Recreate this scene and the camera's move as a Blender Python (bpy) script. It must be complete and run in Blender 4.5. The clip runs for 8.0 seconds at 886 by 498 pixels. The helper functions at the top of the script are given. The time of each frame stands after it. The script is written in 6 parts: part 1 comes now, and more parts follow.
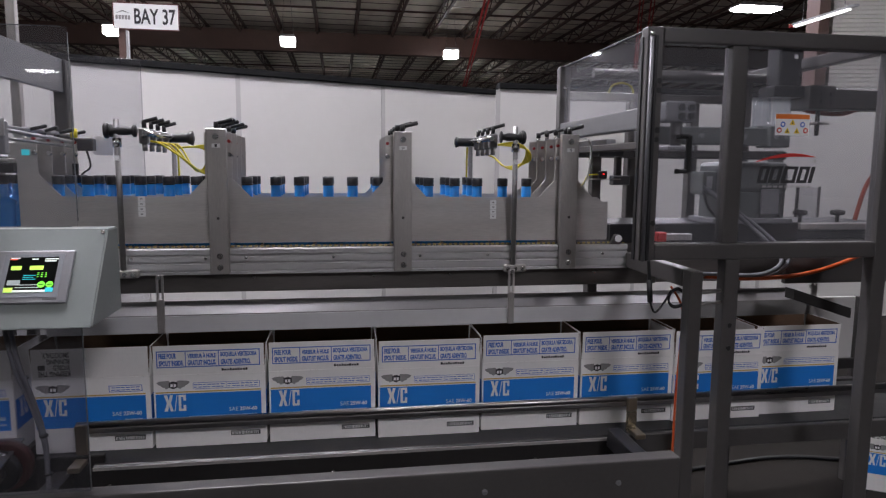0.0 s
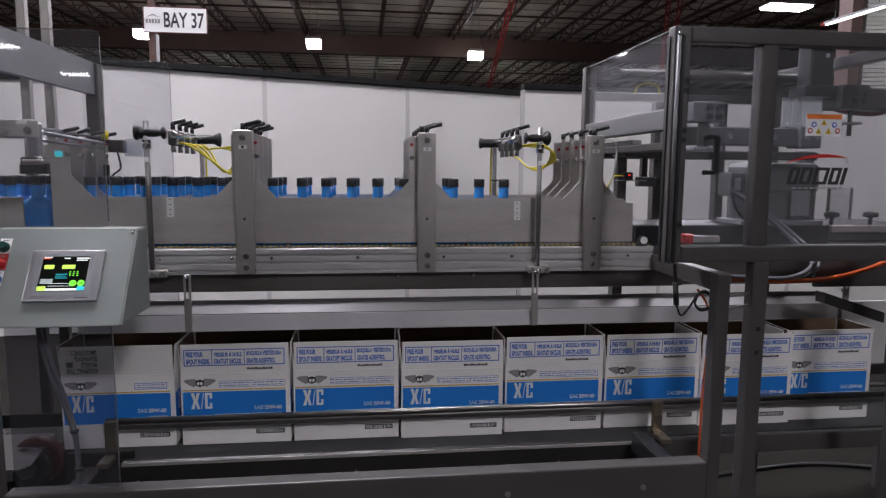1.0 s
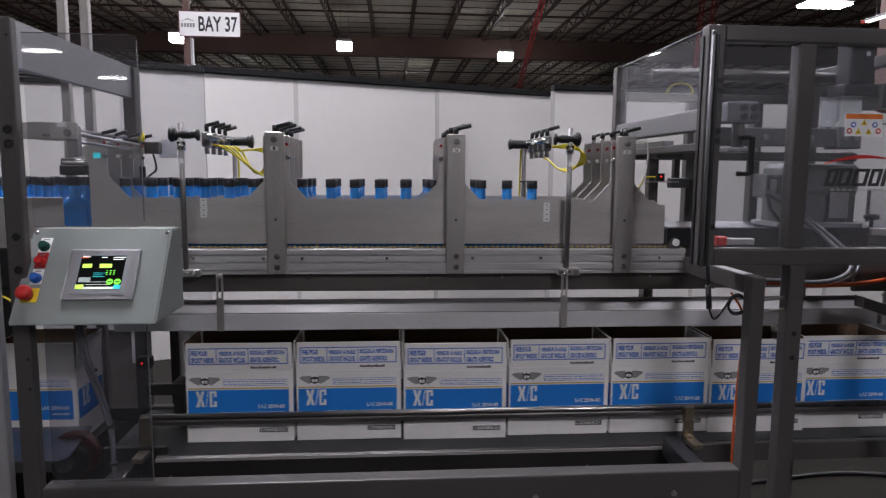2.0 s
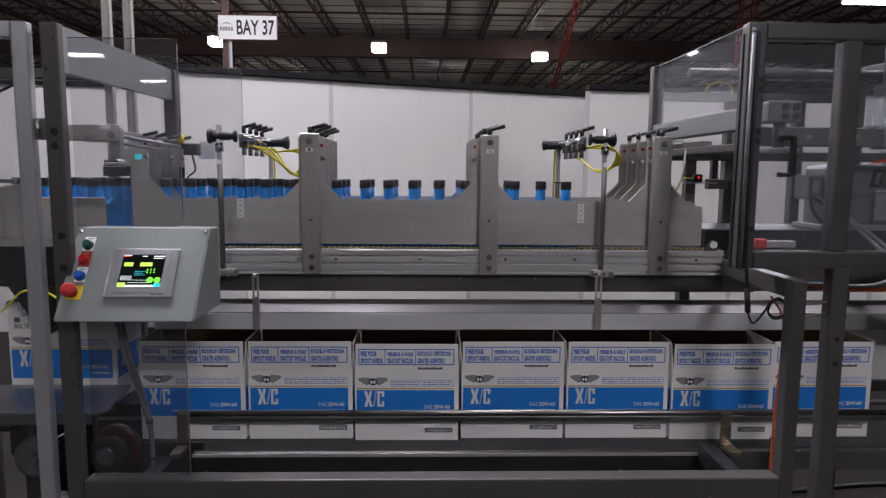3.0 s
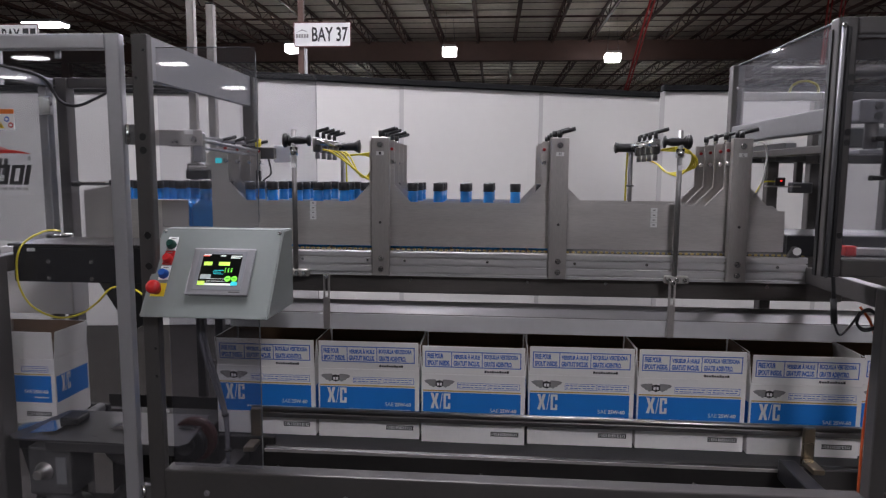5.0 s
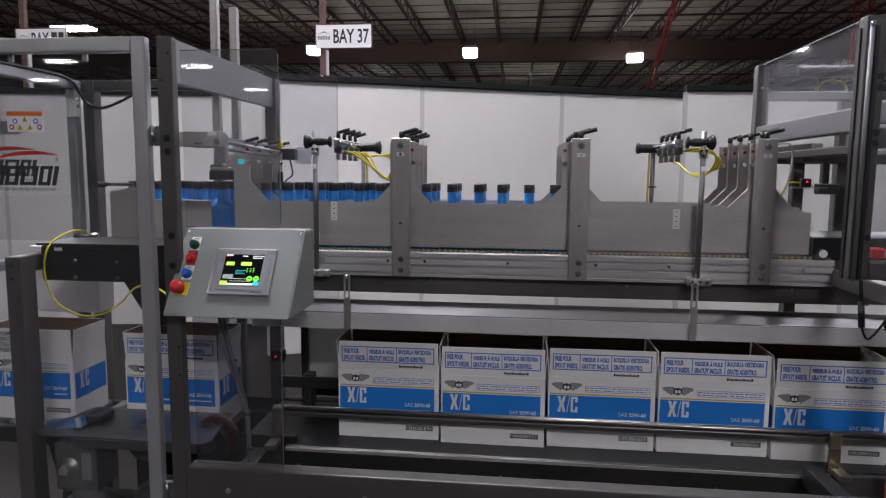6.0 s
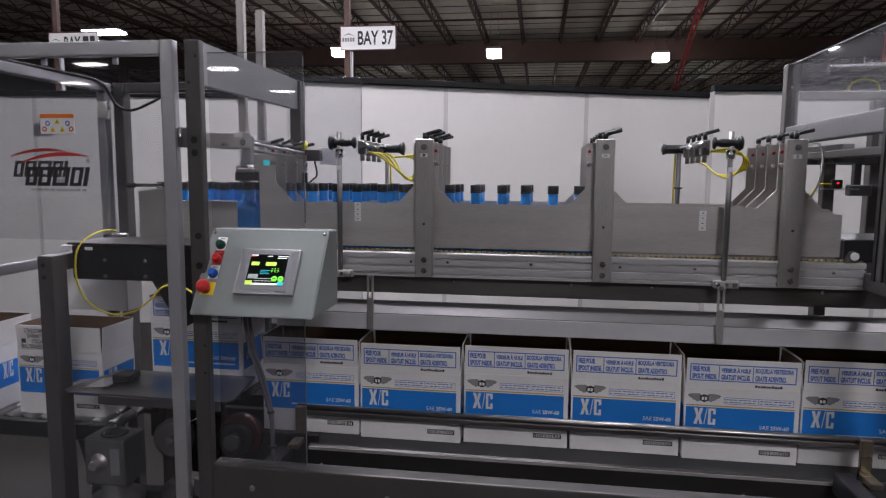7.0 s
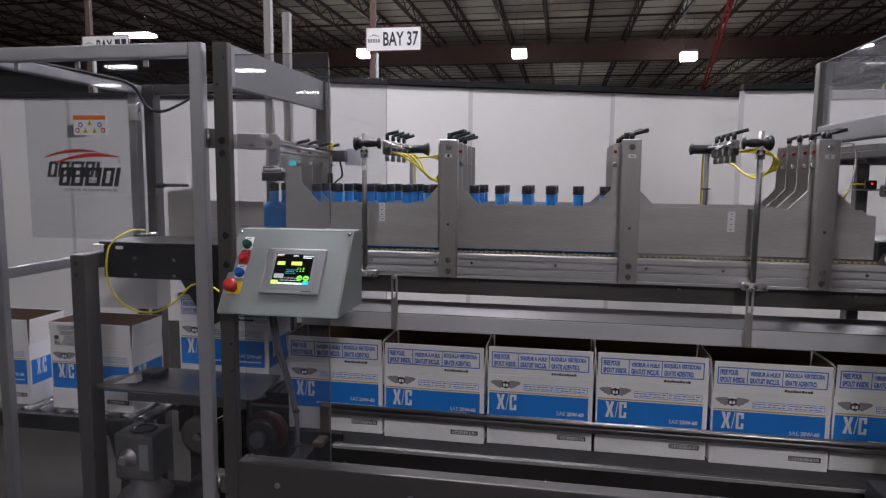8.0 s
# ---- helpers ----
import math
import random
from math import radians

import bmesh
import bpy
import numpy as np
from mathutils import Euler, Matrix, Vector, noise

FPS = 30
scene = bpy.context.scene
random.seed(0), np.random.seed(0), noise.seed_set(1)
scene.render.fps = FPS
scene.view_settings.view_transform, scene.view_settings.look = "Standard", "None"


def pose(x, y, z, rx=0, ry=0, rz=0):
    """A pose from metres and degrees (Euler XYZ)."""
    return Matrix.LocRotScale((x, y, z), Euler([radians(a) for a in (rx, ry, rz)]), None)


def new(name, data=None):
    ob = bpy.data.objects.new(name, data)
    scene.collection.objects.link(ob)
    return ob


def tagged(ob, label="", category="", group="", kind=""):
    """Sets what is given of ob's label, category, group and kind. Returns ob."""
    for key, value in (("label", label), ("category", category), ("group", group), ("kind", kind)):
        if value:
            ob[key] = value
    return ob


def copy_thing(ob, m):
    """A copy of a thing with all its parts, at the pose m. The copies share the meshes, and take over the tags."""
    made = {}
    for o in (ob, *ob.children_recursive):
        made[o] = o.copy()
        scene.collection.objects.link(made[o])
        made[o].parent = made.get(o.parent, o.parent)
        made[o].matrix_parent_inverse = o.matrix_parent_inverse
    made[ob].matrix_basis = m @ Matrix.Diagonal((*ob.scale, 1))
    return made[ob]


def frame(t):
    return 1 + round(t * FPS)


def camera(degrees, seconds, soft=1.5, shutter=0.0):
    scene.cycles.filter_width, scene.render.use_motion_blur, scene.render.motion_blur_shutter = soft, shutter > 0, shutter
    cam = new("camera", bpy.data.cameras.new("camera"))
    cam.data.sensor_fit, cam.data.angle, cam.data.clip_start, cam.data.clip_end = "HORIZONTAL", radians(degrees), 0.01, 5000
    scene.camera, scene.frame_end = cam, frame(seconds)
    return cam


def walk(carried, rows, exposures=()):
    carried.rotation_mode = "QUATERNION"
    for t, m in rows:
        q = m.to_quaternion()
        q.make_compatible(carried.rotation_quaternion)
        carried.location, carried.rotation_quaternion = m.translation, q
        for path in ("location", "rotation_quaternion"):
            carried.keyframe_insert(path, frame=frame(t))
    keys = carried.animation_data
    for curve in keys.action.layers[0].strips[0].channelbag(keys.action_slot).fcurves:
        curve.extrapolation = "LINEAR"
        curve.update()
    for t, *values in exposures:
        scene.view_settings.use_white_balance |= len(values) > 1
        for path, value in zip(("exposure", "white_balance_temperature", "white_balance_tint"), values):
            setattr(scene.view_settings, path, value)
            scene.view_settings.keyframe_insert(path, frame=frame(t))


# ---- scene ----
cam = camera(68.2, 8.0, soft=1.25, shutter=0.5)
EYE = 1.62
PATH = [
    (0.0, pose(0, 0, EYE, 83.04, -0.47, -9.04)),
    (0.5, pose(0, 0, EYE, 83.09, -0.48, -8.09)),
    (1.0, pose(0, 0, EYE, 83.12, -0.47, -6.95)),
    (1.5, pose(0, 0, EYE, 83.17, -0.47, -5.66)),
    (3.0, pose(0, 0, EYE, 83.26, -0.46, -1.52)),
    (3.5, pose(0, 0, EYE, 83.33, -0.47, 0.30)),
    (4.0, pose(0, 0, EYE, 83.41, -0.47, 1.76)),
    (4.5, pose(0, 0, EYE, 83.45, -0.46, 3.29)),
    (6.0, pose(0, 0, EYE, 83.55, -0.46, 6.22)),
    (6.5, pose(0, 0, EYE, 83.58, -0.46, 7.27)),
    (7.0, pose(0, 0, EYE, 83.62, -0.47, 8.25)),
    (7.5, pose(0, 0, EYE, 83.61, -0.47, 9.33)),
    (8.0, pose(0, 0, EYE, 83.64, -0.48, 10.38)),
]
walk(cam, PATH, exposures=[(0.0, 0.0), (8.0, 0.0)])

# ---------------------------------------------------------------- light
world = bpy.data.worlds.new("hall_air")
scene.world = world
world.use_nodes = True
world.node_tree.nodes["Background"].inputs[0].default_value = (0.75, 0.8, 0.9, 1)
world.node_tree.nodes["Background"].inputs[1].default_value = 0.02

LAMP_Z = 6.2
LAMP_POWER = 366
# high bay lamps of the hall: x, y, size x, size y
# those nearer than y 15 are unseen, added and dimmed to light the machine
LAMPS = [(-1.70, 24.4, 0.56, 0.5, 1.0), (4.38, 25.8, 0.60, 0.5, 1.0), (-7.25, 23.6, 0.56, 0.5, 1.0), (11.6, 17.4, 1.3, 0.6, 1.2),
         (-14.0, 20.0, 1.3, 0.6, 1.0), (-9.0, 11.0, 1.3, 0.6, 1.0), (-1.5, 12.0, 1.3, 0.6, 1.0), (6.0, 12.0, 1.3, 0.6, 1.0),
         (-9.0, 1.5, 2.2, 1.0, 0.16), (-1.0, 3.2, 2.2, 1.0, 0.8), (7.0, 4.0, 2.2, 1.0, 0.19),
         (-6.0, -6.5, 2.2, 1.0, 0.12), (3.0, -6.5, 2.2, 1.0, 1.0)]
# lamps far down the aisle behind the viewer, seen only as reflections in the guards
FAR_LAMPS = [(-13.6, -23.4), (-14.0, -31.0), (-18.7, -21.8), (-23.4, -27.0), (14.8, -31.0), (6.0, -23.0), (-4.0, -27.0)]
# added lamps, hidden behind the partitions, to brighten the far roof deck
BACK_FILL_LAMPS = [(-16.0, 38.0), (-8.0, 39.0), (0.5, 38.5), (8.5, 39.0), (17.0, 38.0)]
for lx, ly, sx, sy, gain in LAMPS:
    data = bpy.data.lights.new("bay_light", "AREA")
    data.shape, data.size, data.size_y, data.energy = "RECTANGLE", sx, sy, LAMP_POWER * gain
    data.color = (0.955, 0.912, 1.04)
    new("bay_light", data).matrix_world = pose(lx, ly, LAMP_Z - 0.33 if sx < 1 else LAMP_Z - 0.13)


# ---------------------------------------------------------------- materials
def material(name, colour, rough=0.5, metal=0.0, vary=0.12, scale=6.0, bump=0.0, bump_scale=200.0, stretch=(1, 1, 1),
             emit=0.0, per_piece=0.0, spec=0.5):
    m = bpy.data.materials.new(name)
    m.use_nodes = True
    nt = m.node_tree
    N, L = nt.nodes, nt.links
    b = N["Principled BSDF"]
    b.inputs["Metallic"].default_value = metal
    b.inputs["Specular IOR Level"].default_value = spec
    tc = N.new("ShaderNodeTexCoord")
    mp = N.new("ShaderNodeMapping")
    mp.inputs["Scale"].default_value = stretch
    L.new(tc.outputs["Object"], mp.inputs["Vector"])
    big = N.new("ShaderNodeTexNoise")
    big.inputs["Scale"].default_value = scale
    big.inputs["Detail"].default_value = 5
    L.new(mp.outputs[0], big.inputs["Vector"])
    fine = N.new("ShaderNodeTexNoise")
    fine.inputs["Scale"].default_value = scale * 14
    fine.inputs["Detail"].default_value = 3
    L.new(mp.outputs[0], fine.inputs["Vector"])
    add = N.new("ShaderNodeMath")
    add.operation = "MULTIPLY_ADD"
    add.inputs[1].default_value = 0.45
    L.new(fine.outputs[0], add.inputs[0])
    L.new(big.outputs[0], add.inputs[2])
    ramp = N.new("ShaderNodeMapRange")
    ramp.inputs["From Min"].default_value, ramp.inputs["From Max"].default_value = 0.45, 1.0
    ramp.inputs["To Min"].default_value, ramp.inputs["To Max"].default_value = 1 - vary, 1 + vary
    L.new(add.outputs[0], ramp.inputs["Value"])
    mul = N.new("ShaderNodeMix")
    mul.data_type, mul.blend_type = "RGBA", "MULTIPLY"
    mul.inputs[0].default_value = 1.0
    mul.inputs[6].default_value = (*colour, 1)
    L.new(ramp.outputs[0], mul.inputs[7])
    last = mul.outputs[2]
    if per_piece:
        info = N.new("ShaderNodeObjectInfo")
        r2 = N.new("ShaderNodeMapRange")
        r2.inputs["To Min"].default_value, r2.inputs["To Max"].default_value = 1 - per_piece, 1 + per_piece
        L.new(info.outputs["Random"], r2.inputs["Value"])
        m2 = N.new("ShaderNodeMix")
        m2.data_type, m2.blend_type = "RGBA", "MULTIPLY"
        m2.inputs[0].default_value = 1.0
        L.new(last, m2.inputs[6])
        L.new(r2.outputs[0], m2.inputs[7])
        last = m2.outputs[2]
    L.new(last, b.inputs["Base Color"])
    rr = N.new("ShaderNodeMapRange")
    rr.inputs["From Min"].default_value, rr.inputs["From Max"].default_value = 0.3, 0.75
    rr.inputs["To Min"].default_value, rr.inputs["To Max"].default_value = max(0.02, rough * 0.8), min(1, rough * 1.2)
    L.new(big.outputs[0], rr.inputs["Value"])
    L.new(rr.outputs[0], b.inputs["Roughness"])
    if bump:
        bn = N.new("ShaderNodeTexNoise")
        bn.inputs["Scale"].default_value = bump_scale
        bn.inputs["Detail"].default_value = 3
        L.new(mp.outputs[0], bn.inputs["Vector"])
        bp = N.new("ShaderNodeBump")
        bp.inputs["Strength"].default_value = bump
        bp.inputs["Distance"].default_value = 0.002
        L.new(bn.outputs[0], bp.inputs["Height"])
        L.new(bp.outputs[0], b.inputs["Normal"])
    if emit:
        b.inputs["Emission Color"].default_value = (*colour, 1)
        b.inputs["Emission Strength"].default_value = emit
    return m


def clear(name, tint, gloss_rough=0.02, gain=1.0, haze=0.027):
    m = bpy.data.materials.new(name)
    m.use_nodes = True
    nt = m.node_tree
    N, L = nt.nodes, nt.links
    N.remove(N["Principled BSDF"])
    out = N["Material Output"]
    tr = N.new("ShaderNodeBsdfTransparent")
    tr.inputs[0].default_value = (*tint, 1)
    gl = N.new("ShaderNodeBsdfGlossy")
    gl.inputs["Roughness"].default_value = gloss_rough
    gl.inputs["Color"].default_value = (gain, gain, gain, 1)
    lw = N.new("ShaderNodeLayerWeight")
    lw.inputs["Blend"].default_value = 0.5
    pw = N.new("ShaderNodeMath")
    pw.operation = "POWER"
    pw.inputs[1].default_value = 4.0
    L.new(lw.outputs["Facing"], pw.inputs[0])
    fr = N.new("ShaderNodeMath")
    fr.operation = "MULTIPLY_ADD"
    fr.inputs[1].default_value, fr.inputs[2].default_value = 0.75, 0.035
    L.new(pw.outputs[0], fr.inputs[0])
    mx = N.new("ShaderNodeMixShader")
    L.new(fr.outputs[0], mx.inputs[0])
    L.new(tr.outputs[0], mx.inputs[1])
    L.new(gl.outputs[0], mx.inputs[2])
    # pale diffuse veil stands in for glare on the sheet, lifting the darks
    df = N.new("ShaderNodeBsdfDiffuse")
    df.inputs["Color"].default_value = (0.75, 0.76, 0.80, 1)
    veil_noise = N.new("ShaderNodeTexNoise")
    veil_noise.inputs["Scale"].default_value = 3.0
    veil_noise.inputs["Detail"].default_value = 6
    veil = N.new("ShaderNodeMapRange")
    veil.inputs["To Min"].default_value, veil.inputs["To Max"].default_value = haze * 0.4, haze * 1.6
    L.new(veil_noise.outputs[0], veil.inputs["Value"])
    hz = N.new("ShaderNodeMixShader")
    L.new(veil.outputs[0], hz.inputs[0])
    L.new(mx.outputs[0], hz.inputs[1])
    L.new(df.outputs[0], hz.inputs[2])
    L.new(hz.outputs[0], out.inputs["Surface"])
    return m


STEEL = material("brushed_stainless", (0.475, 0.455, 0.435), 0.42, 0.8, 0.17, 2.5, 0.14, 90, (6, 6, 1))
STEEL_H = material("brushed_stainless_flat", (0.51, 0.49, 0.47), 0.46, 0.66, 0.17, 2.0, 0.14, 90, (1, 6, 7))
ALU = material("anodised_aluminium", (0.63, 0.62, 0.62), 0.36, 0.5, 0.06, 4, 0.03, 120, (1, 8, 8))
ALU_DULL = material("aluminium_tube", (0.50, 0.50, 0.52), 0.42, 0.6, 0.06, 4, 0.03, 150)
GREY = material("grey_machine_paint", (0.086, 0.081, 0.079), 0.40, 0.25, 0.10, 4, 0.12, 350)
GREY_DK = material("dark_machine_paint", (0.032, 0.030, 0.029), 0.4, 0.3, 0.18, 3, 0.12, 300)
GREY_LT = material("light_grey_machine_paint", (0.25, 0.25, 0.262), 0.42, 0.2, 0.08, 4, 0.12, 350)
CONSOLE = material("grey_green_console_paint", (0.205, 0.226, 0.220), 0.45, 0.0, 0.05, 5, 0.2, 500)
BLACK = material("black_plastic", (0.012, 0.012, 0.013), 0.42, 0, 0.15, 8, 0.1, 200)
BLACK_PAINT = material("black_painted_plate", (0.018, 0.018, 0.02), 0.35, 0.1, 0.25, 5, 0.1, 200)
BELT = material("dark_belt", (0.03, 0.03, 0.032), 0.5, 0, 0.25, 4, 0.3, 150)
BLUE = material("blue_bottle_plastic", (0.005, 0.185, 0.53), 0.38, 0, 0.08, 10, 0.05, 100, per_piece=0.08)
CAP = material("black_cap_plastic", (0.013, 0.013, 0.015), 0.4, 0, 0.1, 10)
CARTON = material("white_carton_board", (0.84, 0.825, 0.80), 0.75, 0, 0.05, 5, 0.2, 150, per_piece=0.03)
# brown board, darkened: the shade inside the cartons is in the colour
KRAFT = material("brown_carton_inside", (0.13, 0.078, 0.045), 0.9, 0, 0.14, 8, 0.3, 120)
INK_BLUE = material("blue_print", (0.008, 0.20, 0.66), 0.6, 0, 0.05, 10)
INK_NAVY = material("blue_line_print", (0.06, 0.16, 0.55), 0.6, 0, 0.05, 10)
INK_GOLD = material("gold_print", (0.58, 0.38, 0.12), 0.6, 0, 0.05, 10)
INK_GREY = material("grey_print", (0.27, 0.265, 0.26), 0.6, 0, 0.2, 40)
INK_BLACK = material("black_print", (0.03, 0.03, 0.032), 0.6, 0, 0.1, 10)
INK_WHITE = material("white_print", (0.80, 0.80, 0.80), 0.6, 0, 0.03, 10)
INK_RED = material("red_print", (0.55, 0.025, 0.02), 0.5, 0, 0.05, 10)
INK_ORANGE = material("orange_print", (0.80, 0.20, 0.03), 0.5, 0, 0.05, 10)
INK_YELLOW = material("yellow_print", (0.80, 0.58, 0.03), 0.5, 0, 0.05, 10)
LABEL = material("white_sticker", (0.84, 0.84, 0.83), 0.5, 0, 0.03, 10)
YELLOW = material("yellow_hose", (0.62, 0.52, 0.03), 0.4, 0, 0.06, 10)
ORANGE = material("orange_cable", (0.50, 0.085, 0.02), 0.5, 0, 0.06, 10)
RED = material("red_plastic", (0.50, 0.02, 0.02), 0.35, 0, 0.06, 10)
GREEN = material("green_button_plastic", (0.01, 0.06, 0.045), 0.35, 0, 0.06, 10)
BUTTON_BLUE = material("blue_button_plastic", (0.01, 0.09, 0.40), 0.35, 0, 0.06, 10)
CABLE = material("grey_cable", (0.16, 0.16, 0.175), 0.5, 0, 0.06, 10)
CHROME = material("bright_steel", (0.75, 0.75, 0.75), 0.18, 1.0, 0.05, 10)
GUARD = clear("clear_guard_sheet", (0.90, 0.90, 0.91))
GUARD_DOOR = clear("clear_door_sheet", (0.92, 0.92, 0.93), haze=0.008)
# stronger veil here, for the glare over the cage
GUARD_CAGE = clear("hazy_cage_sheet", (0.89, 0.89, 0.91), haze=0.048)
POLE = material("dull_steel_pole", (0.24, 0.235, 0.23), 0.42, 0.75, 0.12, 6, 0.05, 80)
RED_DARK = material("dark_red_plastic", (0.30, 0.016, 0.016), 0.35, 0, 0.06, 10)
GREY_MID = material("mid_grey_machine_paint", (0.15, 0.15, 0.157), 0.42, 0.2, 0.10, 4, 0.12, 350)
ALU_DARK = material("dark_aluminium_profile", (0.33, 0.33, 0.345), 0.4, 0.6, 0.08, 4, 0.03, 150)
BEAM_STEEL = material("dark_brushed_beam_steel", (0.135, 0.125, 0.118), 0.42, 0.6, 0.16, 2.0, 0.12, 90, (1, 6, 7))
RAIL_STEEL = material("dull_polished_rail_steel", (0.36, 0.35, 0.35), 0.32, 1.0, 0.12, 3.0, 0.04, 80, (1, 6, 6))
BELT_RED = material("dark_red_belt_guard", (0.045, 0.007, 0.006), 0.5, 0, 0.15, 8)
LED_GREEN = material("green_led", (0.25, 1.0, 0.05), 0.3, emit=0.8)
GUARD_SMOKED = clear("smoked_guard_sheet", (0.74, 0.74, 0.77), haze=0.012)
STEEL_WING = material("polished_lift_steel", (0.235, 0.232, 0.235), 0.33, 0.95, 0.12, 2.5, 0.06, 90, (1, 6, 7))
RED_HOSE = material("dull_red_hose", (0.28, 0.025, 0.022), 0.6, 0, 0.1, 4)
INK_SLOGAN = material("dark_grey_print", (0.09, 0.088, 0.086), 0.6, 0, 0.2, 40)
TUBE_CLEAR = clear("clear_tube", (0.80, 0.83, 0.86))
PARTITION = material("white_partition_panel", (0.555, 0.548, 0.532), 0.55, 0, 0.035, 0.8, 0.06, 30)
RAIL_BLACK = material("black_rail_paint", (0.012, 0.012, 0.013), 0.7, 0, 0.2, 3, spec=0.1)
# far darker than bare concrete: low floor light is put into the colour
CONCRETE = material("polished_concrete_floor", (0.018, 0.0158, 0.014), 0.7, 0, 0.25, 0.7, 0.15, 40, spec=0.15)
DECK = material("roof_insulation", (0.82, 0.75, 0.66), 0.9, 0, 0.22, 0.35, 0.3, 6)
JOIST = material("brown_roof_steel", (0.10, 0.057, 0.047), 0.6, 0.1, 0.2, 2)
WALL = material("hall_wall_paint", (0.42, 0.43, 0.45), 0.8, 0, 0.1, 0.5)
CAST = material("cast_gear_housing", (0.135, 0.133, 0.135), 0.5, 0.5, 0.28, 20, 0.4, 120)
LCD = material("screen_black", (0.003, 0.004, 0.004), 0.2)
LCD_GREEN = material("screen_green", (0.25, 0.95, 0.08), 0.3, emit=0.55)
LCD_LIME = material("screen_lime", (0.65, 0.95, 0.15), 0.3, emit=0.45)
LCD_CYAN = material("screen_cyan", (0.05, 0.65, 0.75), 0.3, emit=0.4)
LCD_GREY = material("screen_grey", (0.45, 0.5, 0.5), 0.3, emit=0.2)
LCD_WHITE = material("screen_white", (0.9, 0.95, 0.9), 0.3, emit=0.5)
LCD_RED = material("screen_red", (0.9, 0.1, 0.05), 0.3, emit=0.5)
ROLLER = material("roller_steel", (0.45, 0.45, 0.46), 0.3, 0.9, 0.1, 10)
JOINT = material("panel_joint", (0.40, 0.39, 0.385), 0.6, 0, 0.04, 2)
TRAY = material("dull_tray_steel", (0.30, 0.295, 0.29), 0.55, 0.6, 0.10, 3, 0.05, 60, (1, 8, 8))
LIP = material("pale_tray_lip", (0.62, 0.62, 0.63), 0.5, 0.2, 0.05, 3)
MOTOR = material("grey_green_motor_paint", (0.11, 0.12, 0.118), 0.4, 0.1, 0.08, 8, 0.1, 100)
LED_RED = material("red_led", (1.0, 0.02, 0.02), 0.3, emit=1.6)
LAMP_GLOW = material("lamp_lens", (1.0, 0.98, 1.0), 0.3, emit=22.0)


# ---------------------------------------------------------------- mesh helpers
def part(name, bm, mat, parent=None, label="", m=None):
    me = bpy.data.meshes.new(name)
    bm.to_mesh(me)
    bm.free()
    for one in (mat if isinstance(mat, (list, tuple)) else [mat]):
        me.materials.append(one)
    ob = new(name, me)
    if parent:
        ob.parent = parent
    if m is not None:
        ob.matrix_basis = m
    if label:
        ob["label"] = label
    return ob


def thing(name, at, label, category, group="", kind=""):
    ob = new(name)
    ob.empty_display_size = 0.05
    ob.matrix_basis = at if isinstance(at, Matrix) else pose(*at)
    return tagged(ob, label, category, group, kind)


def B():
    return bmesh.new()


def block(bm, x0, x1, y0, y1, z0, z1, bev=0.0, seg=1):
    r = bmesh.ops.create_cube(bm, size=1.0)
    bmesh.ops.scale(bm, vec=(x1 - x0, y1 - y0, z1 - z0), verts=r["verts"])
    bmesh.ops.translate(bm, vec=((x0 + x1) / 2, (y0 + y1) / 2, (z0 + z1) / 2), verts=r["verts"])
    if bev:
        edges = list({e for v in r["verts"] for e in v.link_edges})
        bmesh.ops.bevel(bm, geom=edges, offset=bev, segments=seg, affect="EDGES", profile=0.6)
    return bm


def rod(bm, p0, p1, r, seg=12, r2=None):
    p0, p1 = Vector(p0), Vector(p1)
    d = p1 - p0
    g = bmesh.ops.create_cone(bm, cap_ends=True, segments=seg, radius1=r, radius2=r if r2 is None else r2, depth=d.length)
    q = d.to_track_quat("Z", "Y").to_matrix().to_4x4()
    bmesh.ops.transform(bm, matrix=Matrix.Translation((p0 + p1) / 2) @ q, verts=g["verts"])
    for f in {f for v in g["verts"] for f in v.link_faces}:
        if len(f.verts) == 4:
            f.smooth = True
    return bm


def ball(bm, c, r, sx=1, sy=1, sz=1, u=12, v=8):
    g = bmesh.ops.create_uvsphere(bm, u_segments=u, v_segments=v, radius=r)
    bmesh.ops.scale(bm, vec=(sx, sy, sz), verts=g["verts"])
    bmesh.ops.translate(bm, vec=c, verts=g["verts"])
    for f in {f for w in g["verts"] for f in w.link_faces}:
        f.smooth = True
    return bm


def lathe(bm, prof, seg=18, c=(0, 0, 0), axis="Z"):
    rings = []
    for r, h in prof:
        ring = []
        for i in range(seg):
            a = 2 * math.pi * i / seg
            p = (r * math.cos(a), r * math.sin(a), h)
            if axis == "Y":
                p = (p[0], h, p[1])
            elif axis == "X":
                p = (h, p[0], p[1])
            ring.append(bm.verts.new((p[0] + c[0], p[1] + c[1], p[2] + c[2])))
        rings.append(ring)
    for a, b in zip(rings, rings[1:]):
        for i in range(seg):
            f = bm.faces.new((a[i], a[(i + 1) % seg], b[(i + 1) % seg], b[i]))
            f.smooth = True
    bm.faces.new(rings[0][::-1])
    bm.faces.new(rings[-1])
    bmesh.ops.recalc_face_normals(bm, faces=bm.faces)
    return bm


